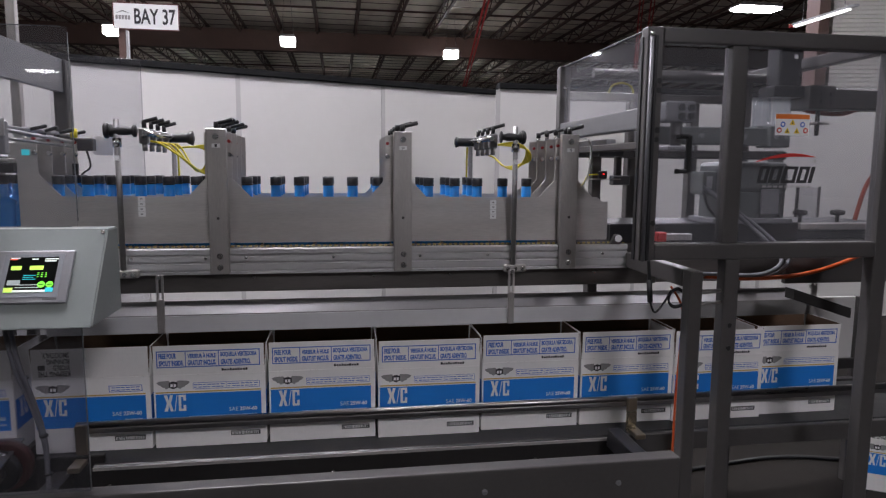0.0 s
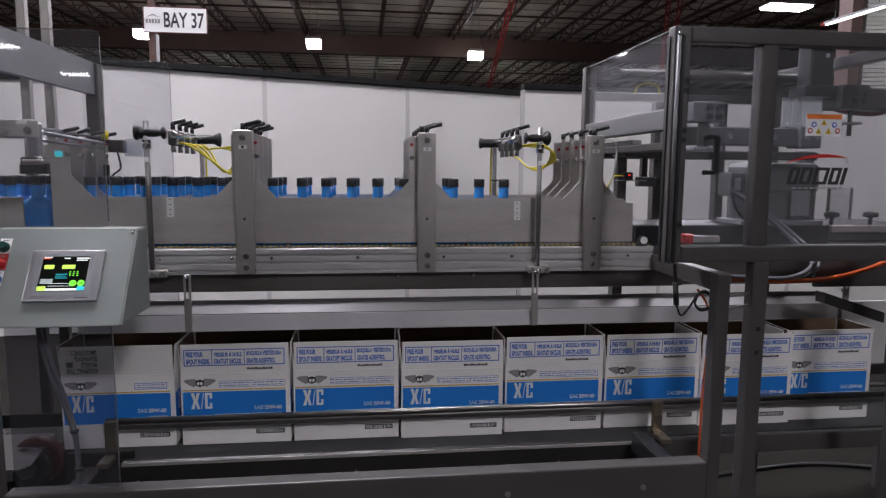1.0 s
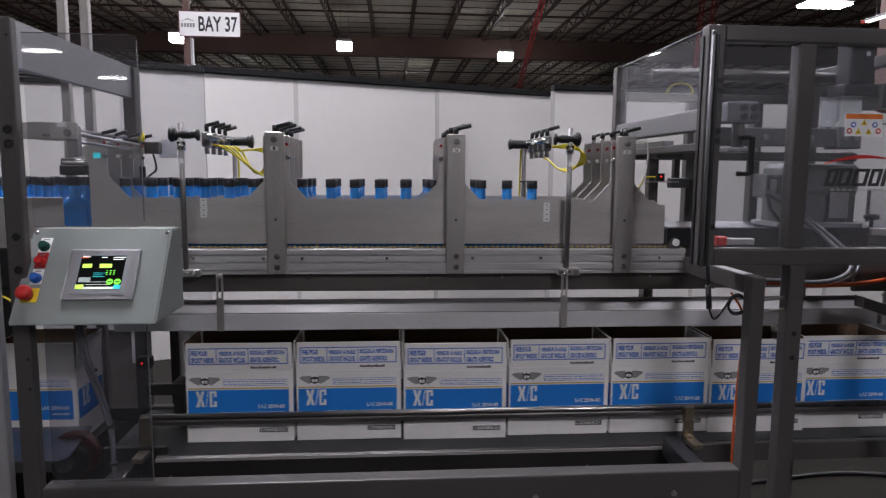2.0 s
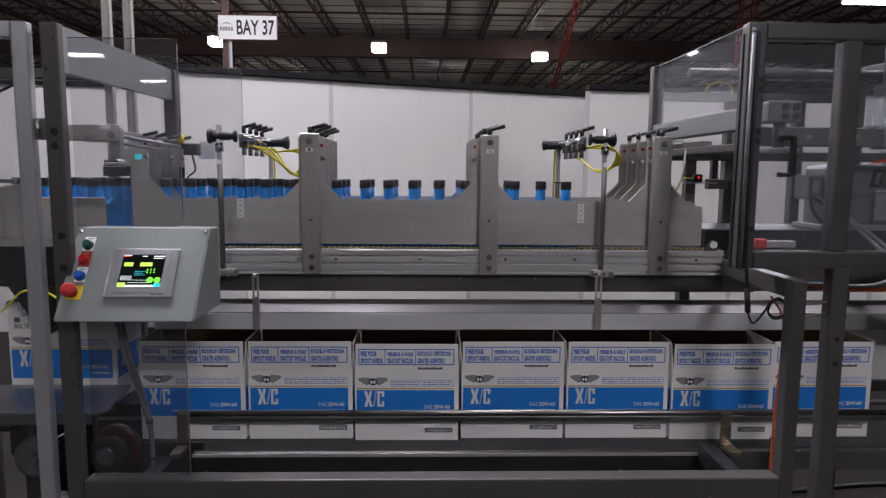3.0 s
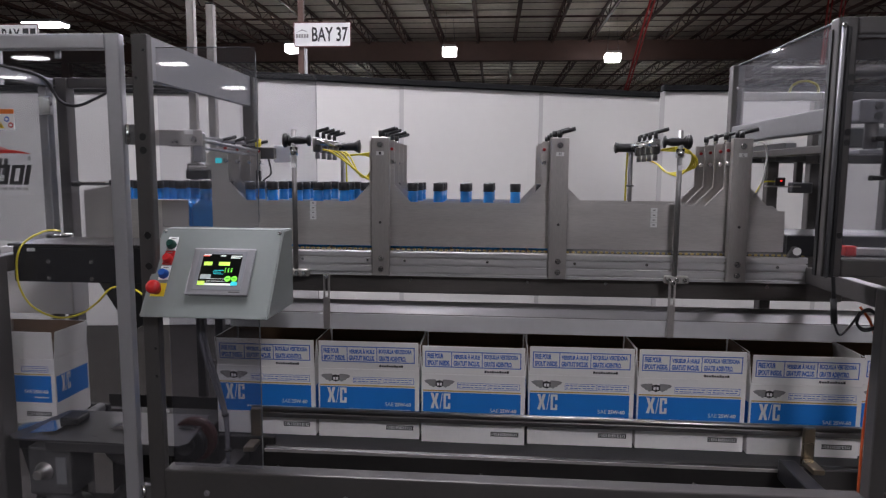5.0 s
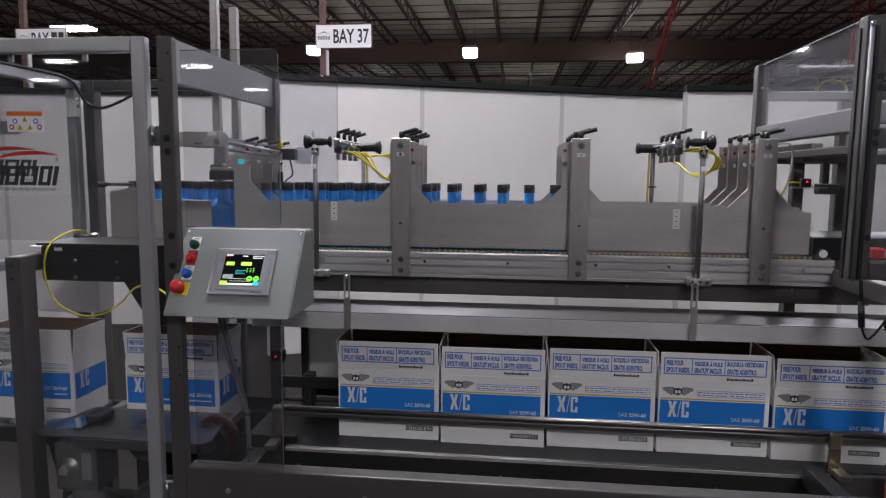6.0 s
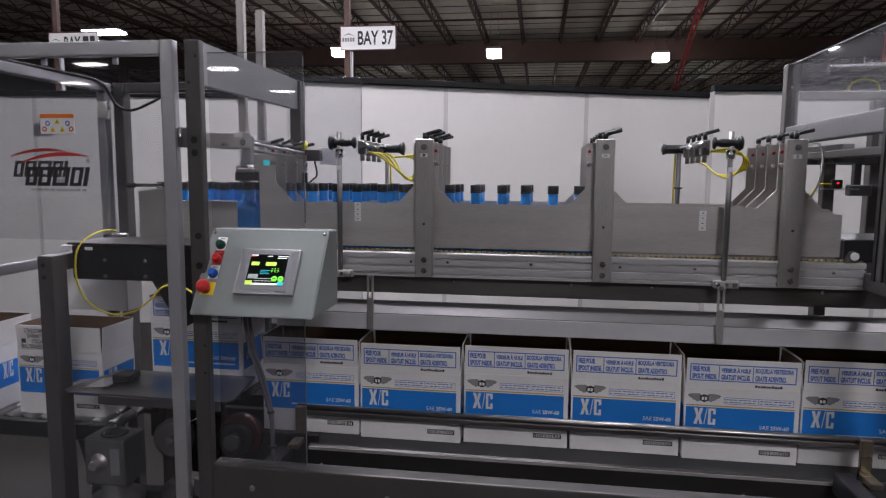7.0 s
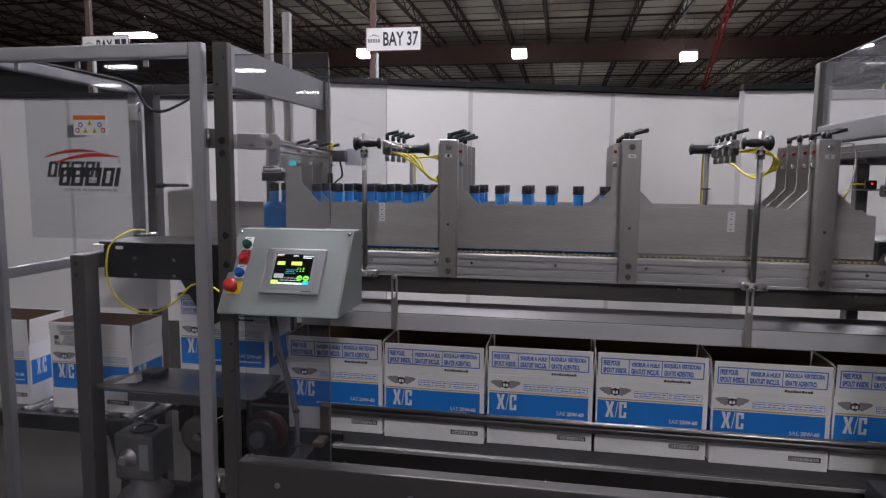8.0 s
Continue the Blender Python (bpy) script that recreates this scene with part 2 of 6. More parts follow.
def prism(bm, pts, a0, a1, axis="Y"):
    """A polygon pts pulled from a0 to a1 along an axis (Y: pts are x, z; X: pts are y, z; Z: pts are x, y)."""
    def put(p, a):
        return {"Y": (p[0], a, p[1]), "X": (a, p[0], p[1]), "Z": (p[0], p[1], a)}[axis]
    lo = [bm.verts.new(put(p, a0)) for p in pts]
    hi = [bm.verts.new(put(p, a1)) for p in pts]
    faces = [bm.faces.new(lo), bm.faces.new(hi[::-1])]
    n = len(pts)
    for i in range(n):
        faces.append(bm.faces.new((lo[i], hi[i], hi[(i + 1) % n], lo[(i + 1) % n])))
    bmesh.ops.recalc_face_normals(bm, faces=faces)
    return bm


def hose(points, r, seg=6, steps=6):
    """A bent hose through points (smoothed), as a bmesh."""
    pts = [Vector(p) for p in points]
    path = []
    for i in range(len(pts) - 1):
        p0, p1, p2, p3 = pts[max(i - 1, 0)], pts[i], pts[i + 1], pts[min(i + 2, len(pts) - 1)]
        for k in range(steps):
            t = k / steps
            path.append(0.5 * ((2 * p1) + (p2 - p0) * t + (2 * p0 - 5 * p1 + 4 * p2 - p3) * t * t + (3 * p1 - p0 - 3 * p2 + p3) * t ** 3))
    path.append(pts[-1])
    bm = B()
    rings, up = [], Vector((0.3, 0.5, 0.81))
    for i, p in enumerate(path):
        d = (path[min(i + 1, len(path) - 1)] - path[max(i - 1, 0)]).normalized()
        a = d.cross(up)
        if a.length < 0.05:
            a = d.cross(Vector((1, 0, 0)))
        a.normalize()
        b = d.cross(a)
        rings.append([bm.verts.new(p + r * (math.cos(w) * a + math.sin(w) * b)) for w in (2 * math.pi * j / seg for j in range(seg))])
    for A_, C_ in zip(rings, rings[1:]):
        for j in range(seg):
            bm.faces.new((A_[j], A_[(j + 1) % seg], C_[(j + 1) % seg], C_[j])).smooth = True
    bm.faces.new(rings[0][::-1])
    bm.faces.new(rings[-1])
    return bm


def letters(bm, text, x0, x1, z0, z1, y, bold=0.02, turned=False):
    """Text with the built-in font, fitted to a rectangle of the x-z plane, facing -y."""
    cu = bpy.data.curves.new("text", "FONT")
    cu.body, cu.align_x, cu.offset, cu.resolution_u = text, "LEFT", bold, 3
    ob = bpy.data.objects.new("text", cu)
    scene.collection.objects.link(ob)
    me = bpy.data.meshes.new_from_object(ob.evaluated_get(bpy.context.evaluated_depsgraph_get()))
    bpy.data.objects.remove(ob)
    bpy.data.curves.remove(cu)
    co = [v.co.copy() for v in me.vertices]
    ax, bx = min(c.x for c in co), max(c.x for c in co)
    ay, by = min(c.y for c in co), max(c.y for c in co)
    made = []
    for c in co:
        u, v = (c.x - ax) / (bx - ax), (c.y - ay) / (by - ay)
        if turned:
            u, v = 1 - u, 1 - v
        made.append(bm.verts.new((x0 + u * (x1 - x0), y, z0 + v * (z1 - z0))))
    for p in me.polygons:
        try:
            bm.faces.new([made[i] for i in p.vertices])
        except ValueError:
            pass
    bpy.data.meshes.remove(me)
    return bm


def flat(bm, pts, y):
    """A thin printed shape on the x-z plane, facing -y."""
    return prism(bm, pts, y, y + 0.0003)


def bar(bm, x0, x1, z0, z1, y):
    return flat(bm, [(x0, z0), (x1, z0), (x1, z1), (x0, z1)], y)


def outline(bm, x0, x1, z0, z1, w, y):
    bar(bm, x0, x1, z0, z0 + w, y)
    bar(bm, x0, x1, z1 - w, z1, y)
    bar(bm, x0, x0 + w, z0 + w, z1 - w, y)
    bar(bm, x1 - w, x1, z0 + w, z1 - w, y)
    return bm


def at(sx, sz, y):
    """The place in depth y seen in the direction (x over y, height over y) from the eye."""
    return (sx * y, y, EYE + sz * y)


def bolt(parent, x, y, z, r=0.006, mat=None):
    bm = B()
    rod(bm, (0, 0, 0), (0, -0.004, 0), r * 1.35, 10)
    rod(bm, (0, -0.004, 0), (0, -0.009, 0), r, 6)
    return part("bolt", bm, mat or CHROME, parent, m=pose(x, y, z))
# ---------------------------------------------------------------- the hall
def setting(name, bm, mat, label, category):
    return tagged(part(name, bm, mat), label, category, kind="structure")


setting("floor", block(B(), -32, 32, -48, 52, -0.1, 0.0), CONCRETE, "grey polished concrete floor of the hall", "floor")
setting("ceiling", block(B(), -32, 32, -48, 52, 7.5, 7.7), DECK, "pale insulated roof deck of the hall", "ceiling")
setting("wall_back", block(B(), -32, 32, 52, 52.3, 0, 7.5), WALL, "far grey wall of the hall", "wall")
setting("wall_front", block(B(), -32, 32, -48.3, -48, 0, 7.5), WALL, "grey wall behind the aisle", "wall")
setting("wall_left", block(B(), -32.3, -32, -48, 52, 0, 7.5), WALL, "grey side wall of the hall", "wall")
setting("wall_right", block(B(), 32, 32.3, -48, 52, 0, 7.5), WALL, "grey side wall of the hall", "wall")


def add_boxes(verts, faces, segs, w):
    """Square bars between pairs of points, as lists for from_pydata."""
    for p0, p1 in segs:
        p0, p1 = np.array(p0, float), np.array(p1, float)
        d = (p1 - p0) / np.linalg.norm(p1 - p0)
        a = np.cross(d, (0, 0, 1) if abs(d[2]) < 0.9 else (1, 0, 0))
        a /= np.linalg.norm(a)
        b = np.cross(d, a)
        n = len(verts)
        for p in (p0, p1):
            for s, t in ((-1, -1), (1, -1), (1, 1), (-1, 1)):
                verts.append(tuple(p + w * (s * a + t * b)))
        faces += [(n + i, n + (i + 1) % 4, n + 4 + (i + 1) % 4, n + 4 + i) for i in range(4)]


# open-web joists run away from the machine, thin bridging runs across them
roof_steel = tagged(new("ceiling_joists"), "brown open-web steel roof joists under the deck", "roof joist", kind="structure")


def steel_piece(name, groups):
    verts, faces = [], []
    for segs, w in groups:
        add_boxes(verts, faces, segs, w)
    me = bpy.data.meshes.new(name)
    me.from_pydata(verts, [], faces)
    me.materials.append(JOIST)
    new(name, me).parent = roof_steel


for i in range(-18, 19):
    x = -0.75 + 1.5 * i
    webs = []
    if abs(i) < 15:
        y, k = 12.0, 0
        while y < 46:
            webs.append(((x, y, 7.0 if k % 2 else 7.42), (x, y + 0.75, 7.42 if k % 2 else 7.0)))
            y, k = y + 0.75, k + 1
    steel_piece("joist", [([((x, 8, 7.42), (x, 52, 7.42)), ((x, 8, 6.98), (x, 52, 6.98))], 0.042), (webs, 0.015)])
for j in range(44):
    steel_piece("purlin", [([((-28, 9.0 + 0.95 * j, 7.45), (28, 9.0 + 0.95 * j, 7.45))], 0.010)])
for j in range(9):
    steel_piece("bridging", [([((-28, 10.0 + 4.4 * j, 6.97), (28, 10.0 + 4.4 * j, 6.97))], 0.026)])
for gy, gz in ((27.6, 6.3),):
    bm = B()
    block(bm, -31, 31, gy - 0.05, gy + 0.05, gz, 7.05)
    block(bm, -31, 31, gy - 0.2, gy + 0.2, gz - 0.06, gz)
    setting("ceiling_girder", bm, JOIST, "deep brown steel girder carrying the roof joists", "girder")
for cx, cy in ((-8.0, 27.8), (12.0, 27.8), (21.5, 27.8), (-18.5, 27.8)):
    bm = B()
    block(bm, cx - 0.16, cx + 0.16, cy - 0.3, cy - 0.28, 0, 6.3)
    block(bm, cx - 0.16, cx + 0.16, cy - 0.02, cy, 0, 6.3)
    block(bm, cx - 0.01, cx + 0.01, cy - 0.28, cy - 0.02, 0, 6.3)
    setting("column", bm, JOIST, "brown steel column of the hall", "column")


def bay_lamp(x, y, sx, sy):
    ob = thing("bay_lamp", (x, y, LAMP_Z), "bright white high-bay lamp hung from the roof joists, seen or added out of view", "ceiling lamp", "hall lamps")
    bm = B()
    prism(bm, [(-sx / 2, 0), (sx / 2, 0), (sx / 2 - 0.06, 0.09), (-sx / 2 + 0.06, 0.09)], -sy / 2, sy / 2)
    part("housing", bm, ALU_DULL, ob, m=pose(0, 0, -0.03))
    part("lens", block(B(), -sx / 2 + 0.03, sx / 2 - 0.03, -sy / 2 + 0.03, sy / 2 - 0.03, -0.30 if sx < 1 else -0.10, -0.032, 0.02), LAMP_GLOW, ob, "glowing white lamp lens")
    for s in (-1, 1):
        part("hanger", rod(B(), (s * sx * 0.35, 0, 0.06), (s * sx * 0.2, 0, 1.31), 0.008, 6), CHROME, ob)


for lx, ly, sx, sy, gain in LAMPS:
    bay_lamp(lx, ly, sx, sy)
for lx, ly in FAR_LAMPS:
    bay_lamp(lx, ly, 1.3, 0.6)
for lx, ly in BACK_FILL_LAMPS:
    bay_lamp(lx, ly, 0.75, 0.55)


# white partition panels with a black rail on top, standing behind the machine
def partition(name, p0, p1, height, n, label):
    a, b = Vector((*p0, 0)), Vector((*p1, 0))
    run = (b - a).length
    turn = math.degrees(math.atan2(b.y - a.y, b.x - a.x))
    ob = thing(name, pose(p0[0], p0[1], 0, 0, 0, turn), label, "partition wall", kind="structure")
    w = run / n
    for i in range(n):
        part("panel", block(B(), 0.004, w - 0.004, 0, 0.05, 0.0, height, 0.004), PARTITION, ob, m=pose(i * w, 0.003 * (i % 2), 0))
        part("joint_strip", block(B(), -0.02, 0.02, 0.012, 0.03, 0, height - 0.01), JOINT, ob, m=pose(i * w, -0.014, 0))
    part("top_rail", block(B(), 0, run, -0.03, 0.08, height, height + 0.055, 0.006), RAIL_BLACK, ob, "black top rail")
    return ob


partition("wall_partition_main", (-2.15, 5.52), (1.74, 7.05), 2.42, 3, "white panelled partition wall with a black top rail")
partition("wall_partition_side", (1.515, 6.2), (7.4, 6.5), 2.385, 4, "white panelled partition wall beside the packing machine")
partition("wall_partition_far", (-8.2, 5.9), (-2.35, 6.75), 2.42, 4, "white panelled partition wall behind the case conveyor")

# ribbed dock door far off
bm = B()
for i in range(68):
    block(bm, 0, 9.0, 0, 0.10, i * 0.065, i * 0.065 + 0.056)
dock = setting("door_dock", bm, material("ribbed_door_paint", (0.72, 0.70, 0.66), 0.6, 0, 0.06, 2), "cream ribbed roller door of the loading dock", "roller door")
dock.matrix_basis = pose(7.75, 9.6, 0.0, 0, 0, -14)
bm = B()
block(bm, -0.2, 9.4, -0.1, 0.3, 4.42, 4.9)
block(bm, -0.28, -0.12, -0.15, 0.3, 0, 4.9)
frame_dock = setting("trim_dock", bm, JOIST, "brown steel frame round the roller door", "door frame")
frame_dock.matrix_basis = pose(7.75, 9.6, 0.0, 0, 0, -14)


# strip light over the dock
strip = thing("strip_light", (6.2, 7.3, 3.6), "long white strip light hung near the roller door", "ceiling lamp")
part("housing", block(B(), -0.035, 0.035, 0, 1.12, 0.012, 0.04, 0.005), ALU_DULL, strip)
part("lens", block(B(), -0.026, 0.026, 0.12, 1.10, -0.010, 0.013, 0.005), material("strip_lens", (1.0, 0.98, 1.0), 0.3, emit=3.0), strip, "glowing white strip lens")
part("end_cap", block(B(), -0.036, 0.036, 1.121, 1.18, -0.008, 0.042, 0.004), RED, strip, "red end cap")
for yy in (0.2, 0.95):
    part("hanger", rod(B(), (0, yy, 0.035), (0, yy, 3.90), 0.004, 6), CHROME, strip)


# hanging bay signs
def bay_sign(text, x, y, z0, w, h, covered):
    ob = thing("bay_sign", (x, y, z0), ("white hanging sign with black writing: " + text.lower()) if not covered else "white hanging sign half hidden behind the roof lines", "sign", "bay signs")
    part("board", block(B(), 0, w, 0, 0.02, 0, h, 0.003), LABEL, ob)
    part("edging", outline(B(), -0.004, w + 0.004, -0.004, h + 0.004, 0.012, -0.003), material("sign_edge", (0.10, 0.03, 0.03), 0.6), ob, "dark red edging")
    bm = B()
    if covered:
        letters(bm, text, w * 0.32, w * 0.66, h * 0.2, h * 0.8, -0.006, 0.02)
        bar(bm, w * 0.71, w * 0.82, h * 0.2, h * 0.8, -0.006)
        bar(bm, w * 0.85, w * 0.95, h * 0.2, h * 0.8, -0.006)
    else:
        letters(bm, text, w * 0.32, w * 0.95, h * 0.2, h * 0.8, -0.006, 0.02)
    part("lettering", bm, INK_BLACK, ob, "black lettering")
    bm = B()
    for k in range(5):
        bar(bm, w * (0.04 + 0.046 * k), w * (0.075 + 0.046 * k), h * 0.36, h * 0.52, -0.006)
    flat(bm, [(w * 0.04, h * 0.58), (w * 0.15, h * 0.66), (w * 0.27, h * 0.58), (w * 0.15, h * 0.71)], -0.007)
    part("badge", bm, INK_GREY, ob, "small grey badge")
    part("post", block(B(), w * 0.06, w * 0.16, 0.024, 0.08, -z0, 2.4), JOIST, ob, "brown sign post")
    part("post_sleeve", block(B(), w * 0.17, w * 0.2, 0.024, 0.08, -z0, -0.01), ALU_DULL, ob)
    return ob


bay_sign("BAY 37", -0.306 * 7.5, 7.5, EYE + 0.19 * 7.5, 0.655, 0.27, False)
bay_sign("BAY", -0.80 * 7.5, 7.5, EYE + 0.193 * 7.5, 0.655, 0.26, True)

# red roof lines
for p0, p1 in (((0.262 * 14, 14, 7.5), (0.186 * 17, 17, 3.5)), ((0.47 * 20, 20, 7.5), (0.463 * 20, 20, 4.6)), ((0.49 * 20, 20, 7.5), (0.478 * 20, 20, 4.8))):
    ob = thing("roof_hose", (0, 0, 0), "red supply hose hanging from the roof", "hose", "roof hoses")
    part("line", rod(B(), p0, p1, 0.027, 8), RED_HOSE, ob)
    part("twin_line", rod(B(), Vector(p0) + Vector((0.13, 0, 0)), Vector(p1) + Vector((0.06, 0, 0)), 0.022, 8), RED_HOSE, ob)
# upright steel box posts behind the loading station
for sx, top in ((-0.466, 2.72), (-0.435, 2.36)):
    ob = thing("tall_post", (sx * 2.92, 2.92, 0), "tall pale square steel post behind the loading station", "post", "tall posts")
    part("tube", block(B(), -0.017, 0.017, -0.017, 0.017, 1.66, top, 0.003), STEEL, ob)
    part("end_cap", block(B(), -0.018, 0.018, -0.018, 0.018, top, top + 0.006, 0.002), BLACK, ob)
    part("foot", block(B(), -0.03, 0.03, -0.03, 0.03, 1.60, 1.66, 0.004), GREY, ob)
    part("base_tube", block(B(), -0.019, 0.019, -0.019, 0.019, 0, 1.60, 0.003), GREY, ob)

# ---------------------------------------------------------------- the packing machine: frame and conveyor bed
YB = 2.39          # front faces of the cartons
BASE = 0.612       # height of the carton bed
FY = 1.93          # front plane of the base frame
frame_body = thing("machine_frame", (0, 0, 0), "grey painted steel base frame of the case packer", "machine frame")


def tube(x0, x1, y0, y1, z0, z1, mat, parent, name, bev=0.006):
    return part(name, block(B(), x0, x1, y0, y1, z0, z1, bev, 2), mat, parent)


def holes(parent, pts, r=0.010, y=-0.0005):
    for x, yy, z in pts:
        bm = B()
        lathe(bm, [(r, -0.002), (r * 0.86, -0.002), (r * 0.8, 0.0)], 14, axis="Y")
        part("hole_plug", bm, BLACK, parent, m=pose(x, yy, z))


XL0, XL1 = -1.090, -1.040          # left front post
XR0, XR1 = 1.118, 1.163            # right front leg
base = frame_body
tube(XL1, XR0, FY, FY + 0.06, 0.42, 0.672, GREY, base, "front_beam")
tube(XL1, XR0, FY + 0.06, FY + 0.075, 0.38, 0.645, GREY_DK, base, "beam_backing")
tube(XR0, XR1, FY, FY + 0.05, 0.0, 1.300, GREY, base, "right_leg")
for z in (1.218, 1.178):
    part("tie_rung", rod(B(), (XR1 - 0.01, FY + 0.04, z), (1.285, FY + 0.09, z), 0.005, 8), STEEL, base)
tube(XR0, XR1, FY + 0.05, 2.42, 1.240, 1.300, GREY, base, "right_tie")
tube(XL0, XL1, FY, FY + 0.035, 0.0, 2.03, GREY, base, "left_post")
# deep beam going back over the loading station
bm = B()
prism(bm, [(FY + 0.035, 1.90), (FY + 0.035, 2.03), (2.80, 2.03), (2.80, 1.905)], XL0 + 0.012, XL1 - 0.012, "X")
part("top_side_beam", bm, GREY_LT, base)
tube(XL0, XL1, 2.80, 2.86, 0.0, 2.03, GREY, base, "left_rear_post")
tube(XR0, XR1, 2.80, 2.86, 0.0, 1.30, GREY, base, "right_rear_leg")
for x in (-0.9, -0.45, 0.0, 0.45, 0.9):
    bolt(base, x, FY - 0.001, 0.60, 0.007, GREY_LT)
holes(base, [(-1.063, FY, 1.725), (-1.063, FY, 1.685), (-1.060, FY, 1.425), (-1.060, FY, 1.33), (-1.06, FY, 1.24)], 0.012)
holes(base, [(-1.05, FY, 1.98), (-1.075, FY, 1.90), (-1.05, FY, 1.07), (-1.05, FY, 0.98)], 0.005)
bm = B()
block(bm, -0.80, -0.775, FY - 0.002, FY, 0.505, 0.52)
part("sticker", bm, LABEL, base)
# carton bed
bed = thing("carton_conveyor", (0, 0, 0), "dark carton conveyor bed with steel side rails", "conveyor")
part("belt_top", block(B(), -1.02, 2.5, 2.30, 2.75, BASE - 0.03, BASE - 0.002, 0.004), BELT, bed, "dark conveyor belt")
bm = B()
prism(bm, [(2.265, 0.50), (2.265, 0.606), (2.275, 0.612), (2.30, 0.612), (2.30, 0.49)], -0.83, 1.055, "X")
part("front_side_rail", bm, GREY_DK, bed)
part("front_lip", block(B(), -0.83, 1.06, 2.262, 2.266, 0.596, 0.607), STEEL_H, bed, "bright steel lip")
tube(1.06, 2.5, 2.275, 2.30, 0.535, 0.607, GREY, bed, "outfeed_side_rail")
tube(-1.02, 2.5, 2.75, 2.79, 0.54, 0.62, GREY_DK, bed, "rear_side_rail")
tube(-0.96, -0.90, FY + 0.075, 2.30, 0.53, 0.59, GREY_DK, bed, "cross_tie")
tube(1.0, 1.055, FY + 0.10, 2.262, 0.575, 0.645, BLACK_PAINT, bed, "cross_tie")
tube(-0.02, 0.04, FY + 0.075, 2.30, 0.42, 0.48, GREY_DK, bed, "cross_tie")
for x in (-0.78, -0.03, 0.72):
    bolt(bed, x, 2.264, 0.54, 0.006)
# low guide rail before the cartons
rail = thing("guide_rail", (0, 0, 0), "polished steel guide rail along the carton row", "guide rail")
part("upper_rod", rod(B(), (-0.90, 2.335, 0.733), (2.45, 2.335, 0.733), 0.011, 12), RAIL_STEEL, rail)
part("lower_rod", block(B(), -0.90, 2.45, 2.328, 2.342, 0.702, 0.722, 0.004, 2), RAIL_STEEL, rail)
for x in (-0.875, 1.12):
    bm = B()
    block(bm, x - 0.02, x + 0.02, 2.300, 2.318, 0.56, 0.745, 0.004)
    block(bm, x - 0.02, x + 0.02, 2.22, 2.318, 0.61, 0.63, 0.003)
    part("bracket", bm, material("brass_tinted_steel", (0.42, 0.36, 0.27), 0.3, 0.9, 0.15, 6), rail, "warm-toned steel bracket")
# rear guide rail and white back board
rear_rail = thing("rear_guide_rail", (0, 0, 0), "dark guide rail behind the carton row", "guide rail")
tube(-1.0, 2.4, 2.66, 2.68, 0.70, 0.75, GREY_DK, rear_rail, "bar")
for x in (-0.9, 0.2, 1.3):
    tube(x, x + 0.04, 2.68, 2.76, 0.60, 0.75, GREY_DK, rear_rail, "bracket")
back_board = thing("rear_guard_board", (0, 0, 0), "white rear guard board behind the cartons", "guard board")
part("board", block(B(), -0.95, 2.62, 2.93, 2.945, 0.62, 0.99, 0.003), PARTITION, back_board)
part("post", block(B(), -0.985, -0.952, 2.92, 2.955, 0.0, 0.99, 0.003), GREY_DK, back_board)
part("post", block(B(), 2.622, 2.655, 2.92, 2.955, 0.0, 0.99, 0.003), GREY, back_board)
# pneumatics behind the open slot
valve = thing("valve_block", (-0.79, 2.80, 0.62), "black valve block with small fittings behind the belt", "valve block")
part("body", block(B(), -0.09, 0.09, 0, 0.06, 0.0, 0.05, 0.005), BLACK, valve)
for i in range(5):
    part("fitting", rod(B(), (-0.07 + 0.035 * i, -0.01, 0.05), (-0.07 + 0.035 * i, -0.02, 0.075), 0.009, 8), CHROME, valve)
eye_box = thing("photo_eye", (-1.02, 2.70, 0.80), "dark photo eye with a red light", "sensor")
part("body", block(B(), -0.03, 0.03, 0, 0.04, 0, 0.05, 0.005), BLACK, eye_box)
part("led", lathe(B(), [(0.0042, -0.004), (0.0042, 0.0)], 10, axis="Y"), LED_RED, eye_box, m=pose(-0.005, 0, 0.025))

# upper deck: beam, drip tray, extrusion, chain belt
deck = thing("upper_deck", (0, 0, 0), "dark grey beam with a steel drip tray under the bottle lanes", "machine deck")
part("beam", block(B(), -1.02, 1.27, 2.45, 2.50, 1.168, 1.236, 0.004), BEAM_STEEL, deck)
part("rear_beam", block(B(), -1.02, 1.27, 2.86, 2.91, 1.168, 1.236, 0.004), GREY_DK, deck)
bm = prism(B(), [(2.40, 1.034), (2.40, 1.097), (2.58, 1.097), (2.58, 1.112), (2.584, 1.112), (2.584, 1.093), (2.404, 1.093), (2.404, 1.034)], -1.0, 1.95, "X")
part("drip_tray", bm, TRAY, deck, "dull steel drip tray")
part("tray_lip", block(B(), -1.0, 1.42, 2.393, 2.399, 1.034, 1.094, 0.001), LIP, deck, "pale tray lip")
for x in (-0.62, 0.645, 1.93):
    bm = B()
    block(bm, -0.0125, -0.005, 2.378, 2.384, 1.06, 1.245)
    block(bm, 0.005, 0.0125, 2.378, 2.384, 1.06, 1.245)
    for z0, z1 in ((1.035, 1.16), (1.23, 1.246)):
        block(bm, -0.0125, 0.0125, 2.377, 2.384, z0, z1, 0.003)
    rod(bm, (0, 2.384, 1.15), (0, 2.40, 1.15), 0.008, 8)
    part("slotted_hanger", bm, STEEL, deck, "slotted steel hanger", m=pose(x, 0, 0))
    bolt(deck, x, 2.376, 1.238, 0.006)
for x in (-0.9, -0.31, 0.13, 0.42, 1.0):
    bolt(deck, x, 2.449, 1.22, 0.005)
